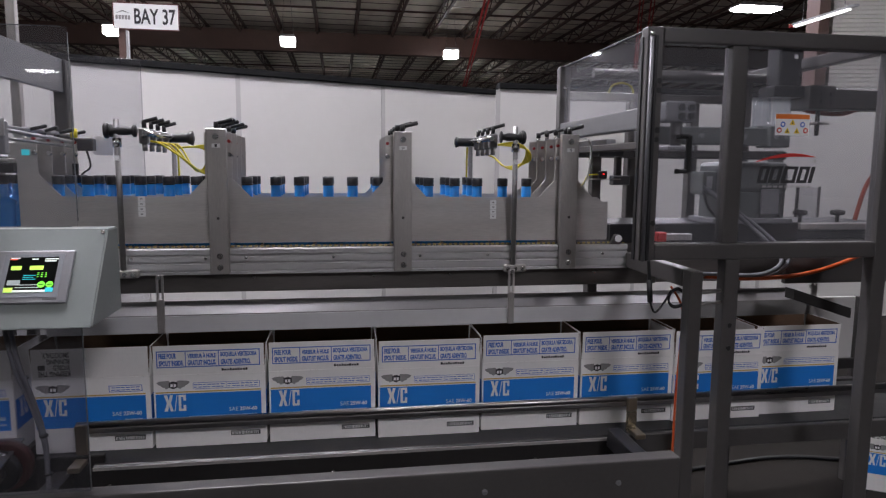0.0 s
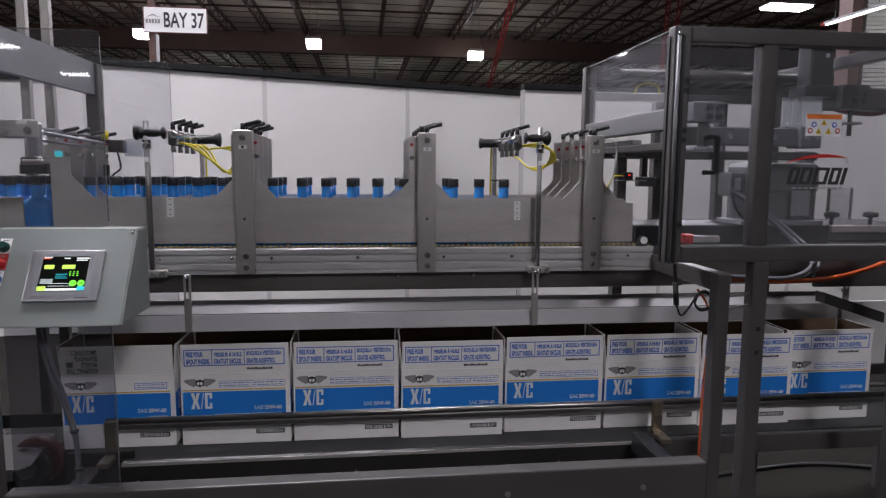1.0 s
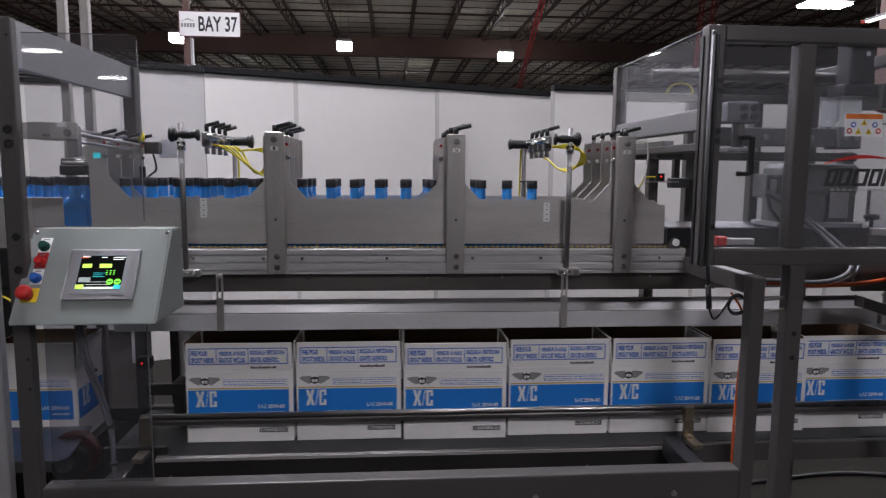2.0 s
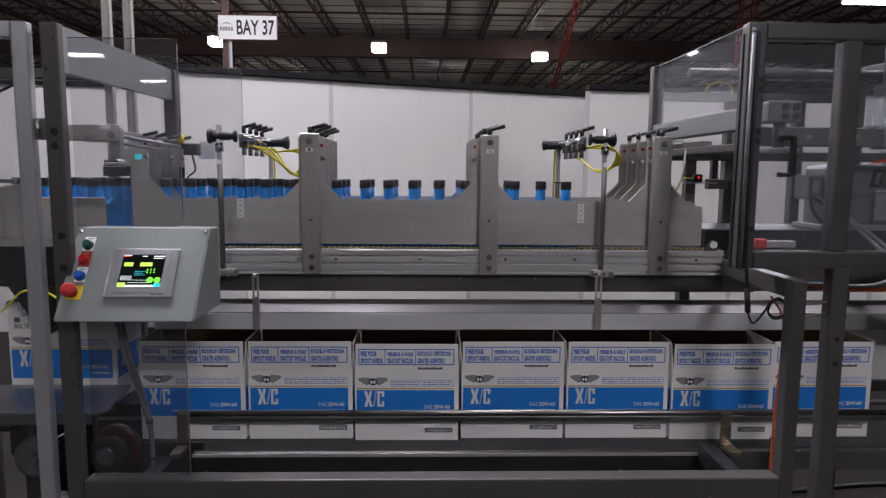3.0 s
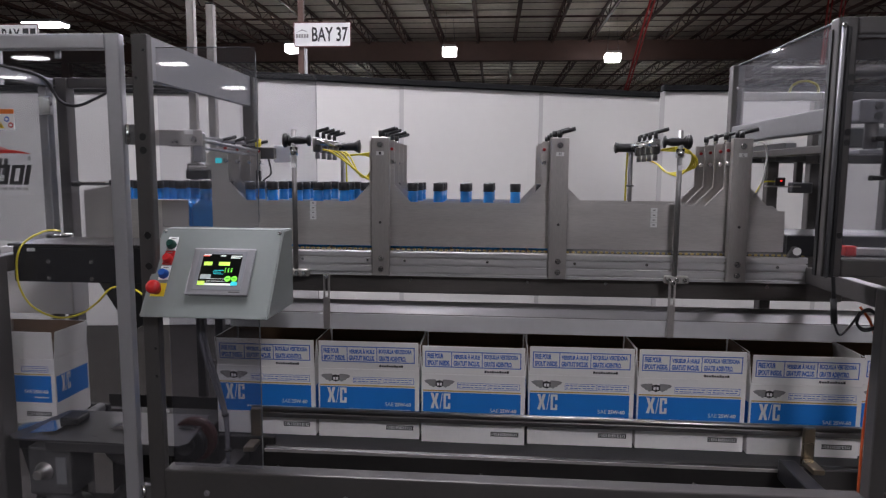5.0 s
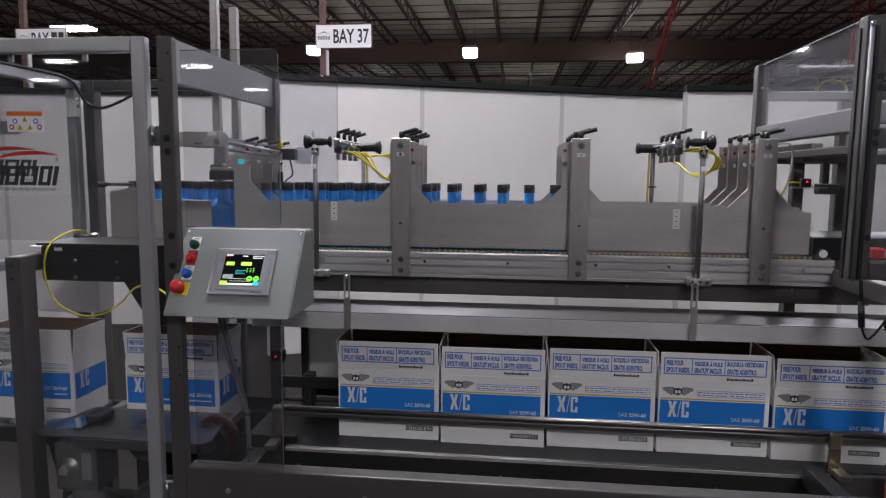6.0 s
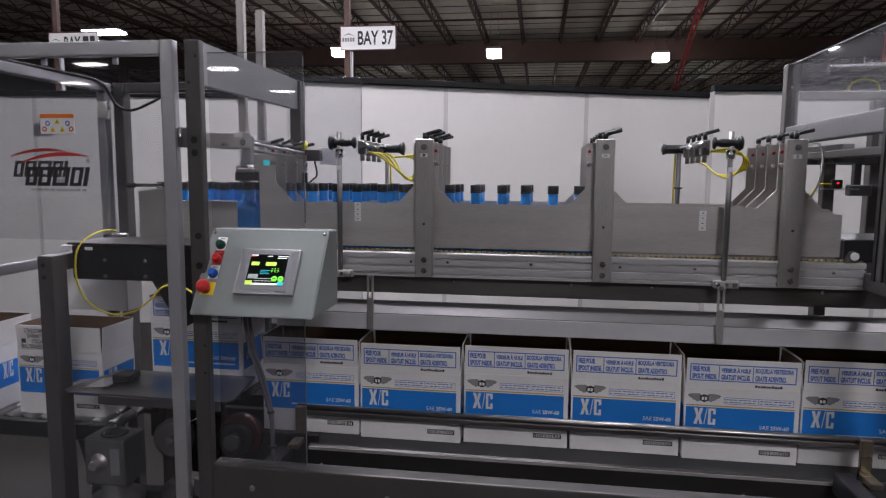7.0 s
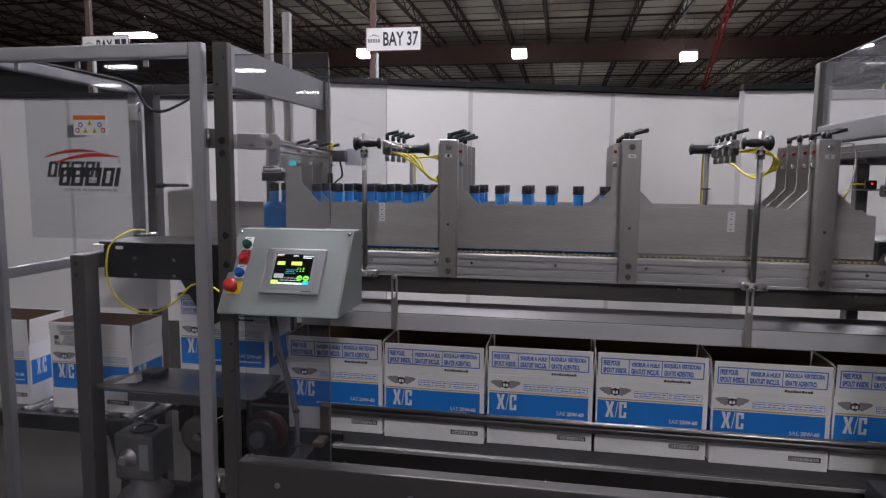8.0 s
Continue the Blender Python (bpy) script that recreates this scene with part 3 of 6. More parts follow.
ext = thing("lane_extrusion", (0, 0, 0), "slotted aluminium extrusion carrying the lane conveyor", "extrusion")
bm = B()
prof = [(2.44, 1.238), (2.418, 1.238), (2.418, 1.247), (2.430, 1.247), (2.430, 1.255), (2.418, 1.255), (2.418, 1.276), (2.432, 1.276), (2.432, 1.285),
        (2.418, 1.285), (2.418, 1.306), (2.430, 1.306), (2.430, 1.312), (2.418, 1.312), (2.418, 1.328), (2.424, 1.332), (2.44, 1.332)]
prism(bm, prof, -1.02, 1.125, "X")
part("profile", bm, ALU, ext)
for x in (-0.72, -0.47, -0.33, -0.02, 0.30, 0.56, 1.02):
    bolt(ext, x, 2.418, 1.297, 0.004)
part("end_wedge", prism(B(), [(1.055, 1.332), (1.095, 1.332), (1.09, 1.37), (1.075, 1.37)], 2.42, 2.44), GREY, ext)
part("end_bumper", rod(B(), (1.085, 2.415, 1.355), (1.085, 2.43, 1.355), 0.014, 12), LABEL, ext)
chain = thing("lane_chain", (0, 0, 0), "dark plastic chain belt with yellow wear dots", "chain belt")
part("belt", block(B(), -1.75, 1.13, 2.445, 2.83, 1.318, 1.336, 0.002), BELT, chain)
bm = B()
x = -1.0
while x < 1.12:
    block(bm, x, x + 0.010, 2.441, 2.446, 1.3335, 1.3405)
    x += 0.0205
tagged(part("wear_dots", bm, material("yellow_wear_strip", (0.40, 0.31, 0.11), 0.5), chain, "yellow wear dots"), kind="stuff")


# lane divider plates: front plate and three behind it
PILLARS = (-0.4195, 0.2345, 0.872)
TABS = (-0.4195, 0.219, 0.872)          # clamp tabs of the plates behind the pillars
LANE_YS = (2.501, 2.619, 2.737)
PLATE_YS = (2.440, 2.558, 2.676, 2.794)


def lane_plate(y, index):
    lo, top, peak, tab = 1.349, 1.516, 1.58, 1.742
    xs = [(-1.078, lo), (-1.078, 1.715), (-1.013, 1.715), (-1.013, 1.592), (-0.942, top)]
    for px in TABS:
        xs += [(px - 0.108, top), (px - 0.047, peak), (px - 0.047, tab), (px + 0.047, tab), (px + 0.047, peak), (px + 0.108, top)]
    xs += [(1.0, top), (1.02, top - 0.018), (1.045, top - 0.018), (1.045, lo)]
    ob = thing("lane_plate", (0, y, 0), "brushed stainless lane divider plate with cut-out windows", "divider plate", "lane plates")
    bm = B()
    prism(bm, xs, 0, 0.004)
    part("sheet", bm, STEEL_H if index == 0 else STEEL, ob)
    for px in (-1.045,) + TABS:
        z = 1.70
        bm = B()
        lathe(bm, [(0.0058, -0.007), (0.0062, -0.002), (0.0062, 0.0)], 12, c=(0, 0, 0), axis="Y")
        side = 0.026 if index or px < -1 else 0.0385
        part("red_clamp_button", bm, RED_DARK, ob, "red clamp button", m=pose(px + (side if px < 0.1 else -side), 0, z + 0.012))
        nut = lathe(B(), [(0.007, -0.009), (0.009, -0.007), (0.009, 0.0)], 12, axis="Y")
        part("clamp_nut", nut, CHROME, ob, m=pose(px + (side if px < 0.1 else -side), 0, z - 0.035))
        handle = part("clamp_boss", rod(B(), (0, 0, 0), (0, 0, 0.02), 0.008, 10), CHROME, ob, m=pose(px, 0.02, 1.742 if px > -1 else 1.71))
        bm = B()
        rod(bm, (0, 0, 0.018), (0, 0, 0.038), 0.010, 10)
        rod(bm, (0, 0, 0.032), (0.052, 0.004, 0.046), 0.0055, 8, 0.0075)
        ball(bm, (0.052, 0.004, 0.046), 0.0075, u=8, v=6)
        part("lever", bm, BLACK, handle, "black clamp lever", m=pose(0, 0, 0, 0, 0, (12, -18, 8, 25)[index]))
    return ob


for k, yy in enumerate(PLATE_YS):
    lane_plate(yy, k)
stickers = PLATE_YS[0]
for sx, sz in ((-0.28, -0.057), (0.239, -0.062)):
    ob = thing("lane_sticker", (sx * stickers, stickers, EYE + sz * stickers), "column of four small white number stickers", "sticker", "lane stickers")
    for i in range(4):
        part("tag", block(B(), -0.012, 0.012, -0.002, -0.0003, -0.0085, 0.0085), LABEL, ob, m=pose(0, 0, 0.027 - 0.018 * i))
        bm = B()
        bar(bm, -0.004, 0.004, -0.002, 0.002, -0.0025)
        part("mark", bm, INK_GREY, ob, m=pose(0, 0, 0.027 - 0.018 * i))


def pillar(x, letter):
    ob = thing("lane_pillar", (x, 2.40, 1.241), "upright brushed steel channel holding the lane plates", "pillar", "lane pillars")
    bm = B()
    block(bm, -0.033, 0.033, 0, 0.004, 0, 0.513, 0.002)
    block(bm, -0.033, -0.029, 0.004, 0.034, 0, 0.513, 0.001)
    block(bm, 0.029, 0.033, 0.004, 0.034, 0, 0.513, 0.001)
    part("channel", bm, STEEL, ob)
    bolt(ob, 0, -0.0005, 0.485, 0.008)
    bolt(ob, 0.002, -0.0005, 0.065, 0.008)
    bolt(ob, 0.002, -0.0005, 0.025, 0.008)
    bm = B()
    rod(bm, (0, 0, 0.20), (0, -0.003, 0.20), 0.005, 10)
    part("rivet", bm, GREY, ob)
    part("tag", block(B(), -0.014, 0.014, -0.0015, -0.0002, 0.447, 0.461), LABEL, ob, "white letter tag")
    part("tag_letter", letters(B(), letter, -0.004, 0.004, 0.449, 0.459, -0.002, 0.01), INK_BLACK, ob)
    bm = B()
    rod(bm, (0, 0.02, 0.513), (0, 0.02, 0.537), 0.009, 10)
    rod(bm, (0, 0.02, 0.531), (0.055, 0.024, 0.546), 0.006, 8, 0.008)
    part("clamp_lever", bm, BLACK, ob, "black clamp lever")
    return ob


for px, name in zip(PILLARS, "IHG"):
    pillar(px, name)


# sensor poles with black clamps, nozzle row and yellow hoses
def sensor_pole(x, letter, side):
    ob = thing("sensor_pole", (x, 2.40, 1.245), "steel pole with black clamp, nozzle bar and yellow hoses", "sensor stand", "sensor stands")
    part("pole", rod(B(), (0, 0, 0), (0, 0, 0.535), 0.0095, 14), POLE, ob)
    bm = B()
    block(bm, -0.035, 0.05, -0.012, 0.015, -0.012, 0.016, 0.004)
    part("foot", bm, STEEL, ob)
    for i in range(3):
        bolt(ob, -0.022 + 0.028 * i, -0.013, 0.002, 0.006)
    part("collar", rod(B(), (0, 0, 0.44), (0, 0, 0.47), 0.015, 14), CHROME, ob)
    part("tag", block(B(), -0.008, 0.008, -0.0135, -0.012, 0.395, 0.412), LABEL, ob)
    s = side
    bm = B()
    lathe(bm, [(0.008, -0.042), (0.021, -0.039), (0.023, -0.034), (0.011, -0.028), (0.015, -0.012), (0.015, 0.012), (0.011, 0.028), (0.022, 0.036), (0.021, 0.043), (0.008, 0.047)], 14, axis="X", c=(0.02 * s, -0.002, 0.495))
    part("clamp", bm, BLACK, ob, "black plastic clamp")
    part("knob", lathe(B(), [(0.010, 0), (0.026, 0.004), (0.027, 0.012), (0.022, 0.018), (0.010, 0.022)], 12, axis="X", c=(-0.040 if s > 0 else 0.018, -0.002, 0.495)), BLACK, ob)
    # bar going back over the lanes
    part("cross_bar", rod(B(), (0.09 * s, 0.0, 0.49), (0.09 * s, 0.43, 0.49), 0.010, 10), CHROME, ob)
    part("rear_pole", rod(B(), (0.09 * s, 0.40, 0.06), (0.09 * s, 0.40, 0.50), 0.0095, 12), POLE, ob)
    part("rear_clamp", lathe(B(), [(0.012, -0.05), (0.024, -0.045), (0.018, -0.03), (0.018, 0.03), (0.024, 0.04), (0.03, 0.055), (0.012, 0.06)], 12, axis="X", c=(0.11 * s, 0.40, 0.49)), BLACK, ob)
    for i in range(4):
        yy = 0.07 + 0.09 * i
        bm = B()
        block(bm, 0.07 * s - 0.016, 0.07 * s + 0.016, yy - 0.014, yy + 0.014, 0.455, 0.51, 0.004)
        rod(bm, (0.07 * s, yy, 0.455), (0.07 * s, yy, 0.43), 0.009, 8)
        ball(bm, (0.07 * s, yy - 0.016, 0.48), 0.007, u=8, v=6)
        nozzle = part("nozzle_block", bm, POLE, ob)
        bm = B()
        rod(bm, (0.07 * s, yy, 0.51), (0.07 * s, yy, 0.535), 0.008, 8)
        rod(bm, (0.07 * s, yy, 0.532), (0.07 * s + 0.045, yy, 0.545), 0.007, 8)
        part("clamp_lever", bm, BLACK, nozzle, "black lever")
        part("air_hose", hose([(0.09, yy, 0.465), (0.13, yy, 0.452), (0.19, yy * 0.6 + 0.08, 0.402 - 0.012 * i), (0.243, 0.2, 0.352 + 0.007 * i),
                               (0.260 - 0.004 * i, 0.24, 0.392 + 0.012 * i), (0.232, 0.30, 0.440 + 0.006 * i), (0.17, 0.36, 0.455), (0.10, 0.40, 0.45)] if s > 0 else
                              [(0.05 * s, yy, 0.468), (0.01, yy - 0.01, 0.478), (0.062 + 0.006 * i, 0.08 + 0.02 * i, 0.458), (0.082 + 0.008 * i, 0.16, 0.415),
                               (0.055 + 0.006 * i, 0.2, 0.378 + 0.006 * i), (0.02, 0.24, 0.388), (-0.01, 0.30, 0.425), (-0.05, 0.36, 0.445)], 0.0036), YELLOW, ob, "yellow air hose")
    part("drop_hose", hose([(0.105 * s, 0.40, 0.47), (0.107 * s, 0.398, 0.3), (0.104 * s, 0.40, 0.1)], 0.0042), YELLOW, ob, "yellow air hose")
    for z in (0.22, 0.33):
        part("hose_tie", rod(B(), (0.09 * s, 0.40, z), (0.09 * s, 0.40, z + 0.006), 0.018, 10), BLACK, ob)
    return ob


sensor_pole(-0.309 * 2.40, "K", 1)
sensor_pole(0.273 * 2.40, "L", -1)
# ---------------------------------------------------------------- operator console
console = thing("operator_console", (0, 0, 0), "sloped grey-green operator console with touch screen and push buttons", "control panel")
CX0, CX1 = -1.058, -0.661
bm = B()
prism(bm, [(1.85, 1.187), (2.02, 1.44), (2.105, 1.44), (2.105, 1.187)], CX0, CX1, "X")
bmesh.ops.bevel(bm, geom=list(bm.edges), offset=0.004, segments=2, affect="EDGES")
part("housing", bm, CONSOLE, console)
SLOPE = math.degrees(math.atan2(0.253, 0.17))
PM = pose(CX0, 1.85, 1.187, SLOPE)      # x right, y up the slope, z out of the panel
PH = 0.3048


def panel_part(name, bm, mat, label="", parent=None):
    return part(name, bm, mat, parent or console, label, m=None if parent else PM)


def pblock(x0, x1, y0, y1, z0, z1, bev=0.0):
    return block(B(), x0, x1, y0, y1, z0, z1, bev, 2)


bx0, bx1, by0, by1 = 0.128, 0.324, 0.24 * PH, 0.76 * PH
bezel = panel_part("screen_bezel", pblock(bx0, bx1, by0, by1, 0.0, 0.012, 0.005), ALU_DARK, "silver screen bezel")
lx0, lx1, ly0, ly1 = 0.163, 0.287, 0.34 * PH, 0.685 * PH
panel_part("screen_surround", pblock(lx0 - 0.014, lx1 + 0.014, ly0 - 0.016, ly1 + 0.010, 0.0115, 0.0128, 0.001), material("bezel_grey", (0.25, 0.26, 0.28), 0.5, 0.1, 0.05, 10), "grey screen surround")
panel_part("touch_screen", pblock(lx0, lx1, ly0, ly1, 0.0126, 0.0136), LCD, "black touch screen with green fields")
w, h = lx1 - lx0, ly1 - ly0


def field(u0, u1, v0, v1, mat, name="screen_field"):
    panel_part(name, pblock(lx0 + u0 * w, lx0 + u1 * w, ly0 + v0 * h, ly0 + v1 * h, 0.0134, 0.0141), mat)


field(0.06, 0.27, 0.63, 0.75, LCD_LIME)
field(0.44, 0.72, 0.63, 0.75, LCD_LIME)
field(0.0, 0.16, 0.925, 0.955, LCD_RED)
field(0.02, 0.20, 0.955, 0.99, LCD_WHITE)
field(0.45, 0.58, 0.93, 0.96, LCD_WHITE)
field(0.72, 1.0, 0.93, 0.96, LCD_WHITE)
field(0.72, 0.96, 0.87, 0.90, LCD_WHITE)
field(0.04, 0.30, 0.20, 0.34, LCD_GREY)
field(0.22, 0.70, 0.125, 0.135, LCD_WHITE)
field(0.22, 0.70, 0.20, 0.21, LCD_WHITE)
field(0.0, 0.18, 0.0, 0.13, LCD_LIME)
field(0.18, 0.84, 0.0, 0.06, LCD_WHITE)
field(0.84, 1.0, 0.0, 0.12, LCD_CYAN)
for k in range(3):
    field(0.34, 0.60 - 0.05 * (k % 2), 0.355 + 0.055 * k, 0.37 + 0.055 * k, LCD_CYAN)
    for j in range(3):
        field(0.62 + 0.08 * k, 0.655 + 0.08 * k, 0.42 + 0.055 * j, 0.445 + 0.055 * j, LCD_GREEN)
for cx in (0.74, 0.91):
    bm = lathe(B(), [(0.0095, 0.0132), (0.0095, 0.0141)], 20, c=(lx0 + cx * w, ly0 + 0.21 * h, 0))
    panel_part("screen_dial", bm, LCD_GREEN)
    panel_part("screen_dial_bar", pblock(lx0 + cx * w - 0.006, lx0 + cx * w + 0.006, ly0 + 0.2 * h, ly0 + 0.22 * h, 0.0138, 0.0146), LCD)
panel_part("maker_mark", pblock(0.265, 0.30, by0 + 0.008, by0 + 0.011, 0.0115, 0.0125), GREY)
for i, (mat, plate, vy, label) in enumerate(((GREEN, LABEL, 0.80, "dark green push button"), (RED, RED, 0.635, "red push button"), (BUTTON_BLUE, LABEL, 0.465, "blue push button"))):
    cx, cy = 0.046, vy * PH
    panel_part("legend_plate", pblock(cx - 0.016, cx + 0.016, cy - 0.018, cy + 0.030, 0.0, 0.002, 0.001), plate)
    b = panel_part("push_button", lathe(B(), [(0.0155, 0), (0.0155, 0.008), (0.0135, 0.010), (0.012, 0.020), (0.0105, 0.022)], 20, c=(cx, cy, 0.0)), mat, label)
    panel_part("legend_text", pblock(cx - 0.008, cx + 0.008, cy + 0.022, cy + 0.025, 0.0015, 0.0025), INK_GREY)
cx, cy = 0.036, 0.29 * PH
panel_part("stop_plate", pblock(cx - 0.018, cx + 0.026, cy - 0.02, cy + 0.024, 0.0, 0.002, 0.001), INK_YELLOW, "yellow emergency stop plate")
panel_part("emergency_stop", lathe(B(), [(0.014, 0), (0.014, 0.018), (0.021, 0.022), (0.0215, 0.030), (0.018, 0.038), (0.008, 0.041)], 24, c=(cx, cy, 0)), RED, "red mushroom emergency stop")
for cx, cy in ((0.012, PH - 0.012), (CX1 - CX0 - 0.012, PH - 0.012)):
    panel_part("screw", lathe(B(), [(0.006, 0), (0.005, 0.003), (0.002, 0.004)], 12, c=(cx, cy, 0)), CHROME)
cable_run = thing("console_cable", (0, 0, 0), "grey cables hanging from the console to the frame", "cable")
for i in range(2):
    part("lead", hose([(-0.95 + 0.015 * i, 2.0, 1.19), (-0.935 + 0.015 * i, 2.01, 1.05), (-0.905 + 0.012 * i, 2.03, 0.92), (-0.875, 2.03 + 0.01 * i, 0.80), (-0.87, 2.03, 0.66), (-0.88, 2.06, 0.60)], 0.0065, 8), CABLE, cable_run)
for z in (1.0, 0.82, 0.70):
    tx = {1.0: -0.916, 0.82: -0.874, 0.70: -0.868}[z]
    part("tie", rod(B(), (tx, 2.028, z), (tx, 2.028, z + 0.006), 0.0125, 10), BLACK, cable_run)


def sheet(name, x0, x1, y0, y1, z0, z1, label, group="clear guards", mat=GUARD):
    ob = thing(name, (0, 0, 0), label, "guard panel", group)
    pane = part("pane", block(B(), x0, x1, y0, y1, z0, z1, 0.0008), mat, ob)
    pane.visible_shadow = False
    return ob


EDGE = material("sheet_edge", (0.13, 0.135, 0.14), 0.3, 0, 0.05, 10)
g = sheet("guard_sheet", -1.02, -0.714, 1.944, 1.948, 1.455, 1.99, "clear guard sheet with rounded corners over the console")
part("edge", block(B(), -0.7145, -0.7125, 1.9435, 1.9485, 1.47, 1.975), EDGE, g)
part("edge", block(B(), -1.02, -0.73, 1.9435, 1.9485, 1.9895, 1.9915), EDGE, g)
part("edge", block(B(), -1.02, -0.73, 1.9435, 1.9485, 1.4525, 1.4545), EDGE, g)
g = sheet("guard_sheet", -1.02, -0.727, 1.962, 1.966, 0.66, 1.18, "smoky clear lower guard sheet under the console", mat=GUARD_SMOKED)
part("edge", block(B(), -0.7275, -0.7255, 1.9615, 1.9665, 0.665, 1.175), EDGE, g)
g = sheet("guard_sheet", -1.05, -0.785, 2.870, 2.874, 1.0, 2.05, "clear rear guard sheet behind the lanes")
part("edge", block(B(), -0.7855, -0.7835, 2.8695, 2.8745, 1.02, 2.03), EDGE, g)

# ---------------------------------------------------------------- guard cage over the infeed
CY0, CY1 = 2.0, 2.88
cage = thing("guard_cage", (0, 0, 0), "grey painted guard cage with clear panels and a hinged door", "guard cage")
KX0, KX1 = 0.970, 1.90
KZ0, KZ1 = 1.326, 2.074
for x0, x1, y0, y1, z0, z1, name in (
        (KX0, KX0 + 0.055, CY0, CY0 + 0.05, KZ0, KZ1, "front_post"), (KX1 - 0.055, KX1, CY0, CY0 + 0.05, 0.0, KZ1, "front_post"),
        (KX0 + 0.055, KX1 - 0.055, CY0, CY0 + 0.05, KZ1 - 0.05, KZ1, "top_rail"), (KX0 + 0.055, KX1 - 0.055, CY0, CY0 + 0.05, KZ0, KZ0 + 0.055, "bottom_rail"),
        (1.265, 1.322, CY0, CY0 + 0.05, KZ0 + 0.055, KZ1 - 0.05, "mullion"),
        (KX0, KX0 + 0.05, CY1 - 0.05, CY1, 1.236, KZ1, "rear_post"), (KX1 - 0.05, KX1, CY1 - 0.05, CY1, 0.0, KZ1, "rear_post"),
        (KX1 - 0.046, KX1, CY0 + 0.05, CY1 - 0.05, KZ1 - 0.045, KZ1, "side_top_rail"),
        (KX0 + 0.05, KX1 - 0.05, CY1 - 0.05, CY1, KZ1 - 0.05, KZ1, "rear_top_rail"), (KX0 + 0.05, KX1 - 0.05, CY1 - 0.05, CY1, 1.93, 1.965, "rear_rail"),
        (1.283, 1.337, CY0, CY0 + 0.05, 0.0, KZ0, "cage_leg")):
    tube(x0, x1, y0, y1, z0, z1, GREY, cage, name)
tube(KX0 + 0.004, KX0 + 0.046, CY0 + 0.05, CY1 - 0.05, 1.755, 1.825, GREY_MID, cage, "side_beam")
tube(1.60, 1.64, CY1 - 0.05, CY1, 1.236, 1.93, GREY, cage, "rear_mullion")
tube(1.30, 1.34, CY1 - 0.05, CY1, 1.236, 1.93, GREY, cage, "rear_mullion")
for x0, x1 in ((KX0 + 0.055, 1.265), (1.322, KX1 - 0.055)):
    p = part("clear_panel", block(B(), x0 + 0.001, x1 - 0.001, CY0 + 0.022, CY0 + 0.026, KZ0 + 0.056, KZ1 - 0.051), GUARD_CAGE, cage, "clear front panel")
    p.visible_shadow = False
# bent clear side panel with a bright folded edge, open below for the lanes
p = part("clear_panel", block(B(), KX0 + 0.02, KX0 + 0.024, CY0 + 0.051, CY1 - 0.051, 1.826, KZ1 - 0.004), GUARD_CAGE, cage, "clear side panel")
p.visible_shadow = False
part("panel_edge", block(B(), KX0 + 0.016, KX0 + 0.028, CY0 + 0.051, CY1 - 0.051, KZ1 - 0.004, KZ1, 0.001), ALU_DARK, cage, "thin bright folded edge")
part("seal_strip", block(B(), KX0 - 0.004, KX0 - 0.0005, CY0 + 0.028, CY0 + 0.048, KZ0, KZ1 - 0.03, 0.001), BLACK, cage, "black door seal")
for z in (1.40, 1.70, 1.98):
    part("panel_screw", lathe(B(), [(0.006, -0.005), (0.006, 0.0)], 10, axis="Y", c=(KX0 + 0.02, CY1 - 0.05, z)), CHROME, cage)
part("hinge_strip", rod(B(), (KX0 + 0.008, CY0 - 0.012, KZ0 + 0.0), (KX0 + 0.008, CY0 - 0.012, KZ1 - 0.02), 0.0065, 10), GREY_MID, cage)
part("hinge_strip", block(B(), KX0 + 0.02, KX0 + 0.032, CY0 - 0.010, CY0 - 0.001, KZ0, KZ1 - 0.03, 0.002), BLACK, cage, "black door seal")
holes(cage, [(KX0 + 0.043, CY0, z) for z in (1.905, 1.875, 1.75, 1.72, 1.45)], 0.010)
holes(cage, [(1.310, CY0, z) for z in (1.10, 1.02)], 0.009)
bm = B()
block(bm, -0.022, 0.012, -0.026, -0.012, 0.113, 0.128, 0.004, 2)
block(bm, -0.022, 0.012, -0.026, -0.012, 0.0, 0.014, 0.004, 2)
block(bm, 0.006, 0.021, -0.028, -0.010, 0.004, 0.124, 0.005, 2)
block(bm, -0.022, -0.006, -0.014, 0.003, 0.112, 0.129, 0.003)
block(bm, -0.022, -0.006, -0.014, 0.003, -0.001, 0.015, 0.003)
part("door_handle", bm, BLACK, cage, "black C-shaped door handle", m=pose(1.114, CY0 + 0.02, 1.612))
bm = B()
block(bm, 0, 0.10, -0.02, 0, 0, 0.022, 0.003)
part("latch", bm, STEEL, cage, m=pose(1.075, CY0 + 0.050, 1.389))
part("latch_head", block(B(), 0, 0.035, -0.028, 0, -0.004, 0.028, 0.004), RED, cage, "red latch head", m=pose(1.048, CY0 + 0.056, 1.389))
part("sight_knob", lathe(B(), [(0.005, -0.012), (0.008, -0.007), (0.005, 0)], 12, axis="Y", c=(KX0 + 0.006, CY0 - 0.012, 2.045)), CHROME, cage)


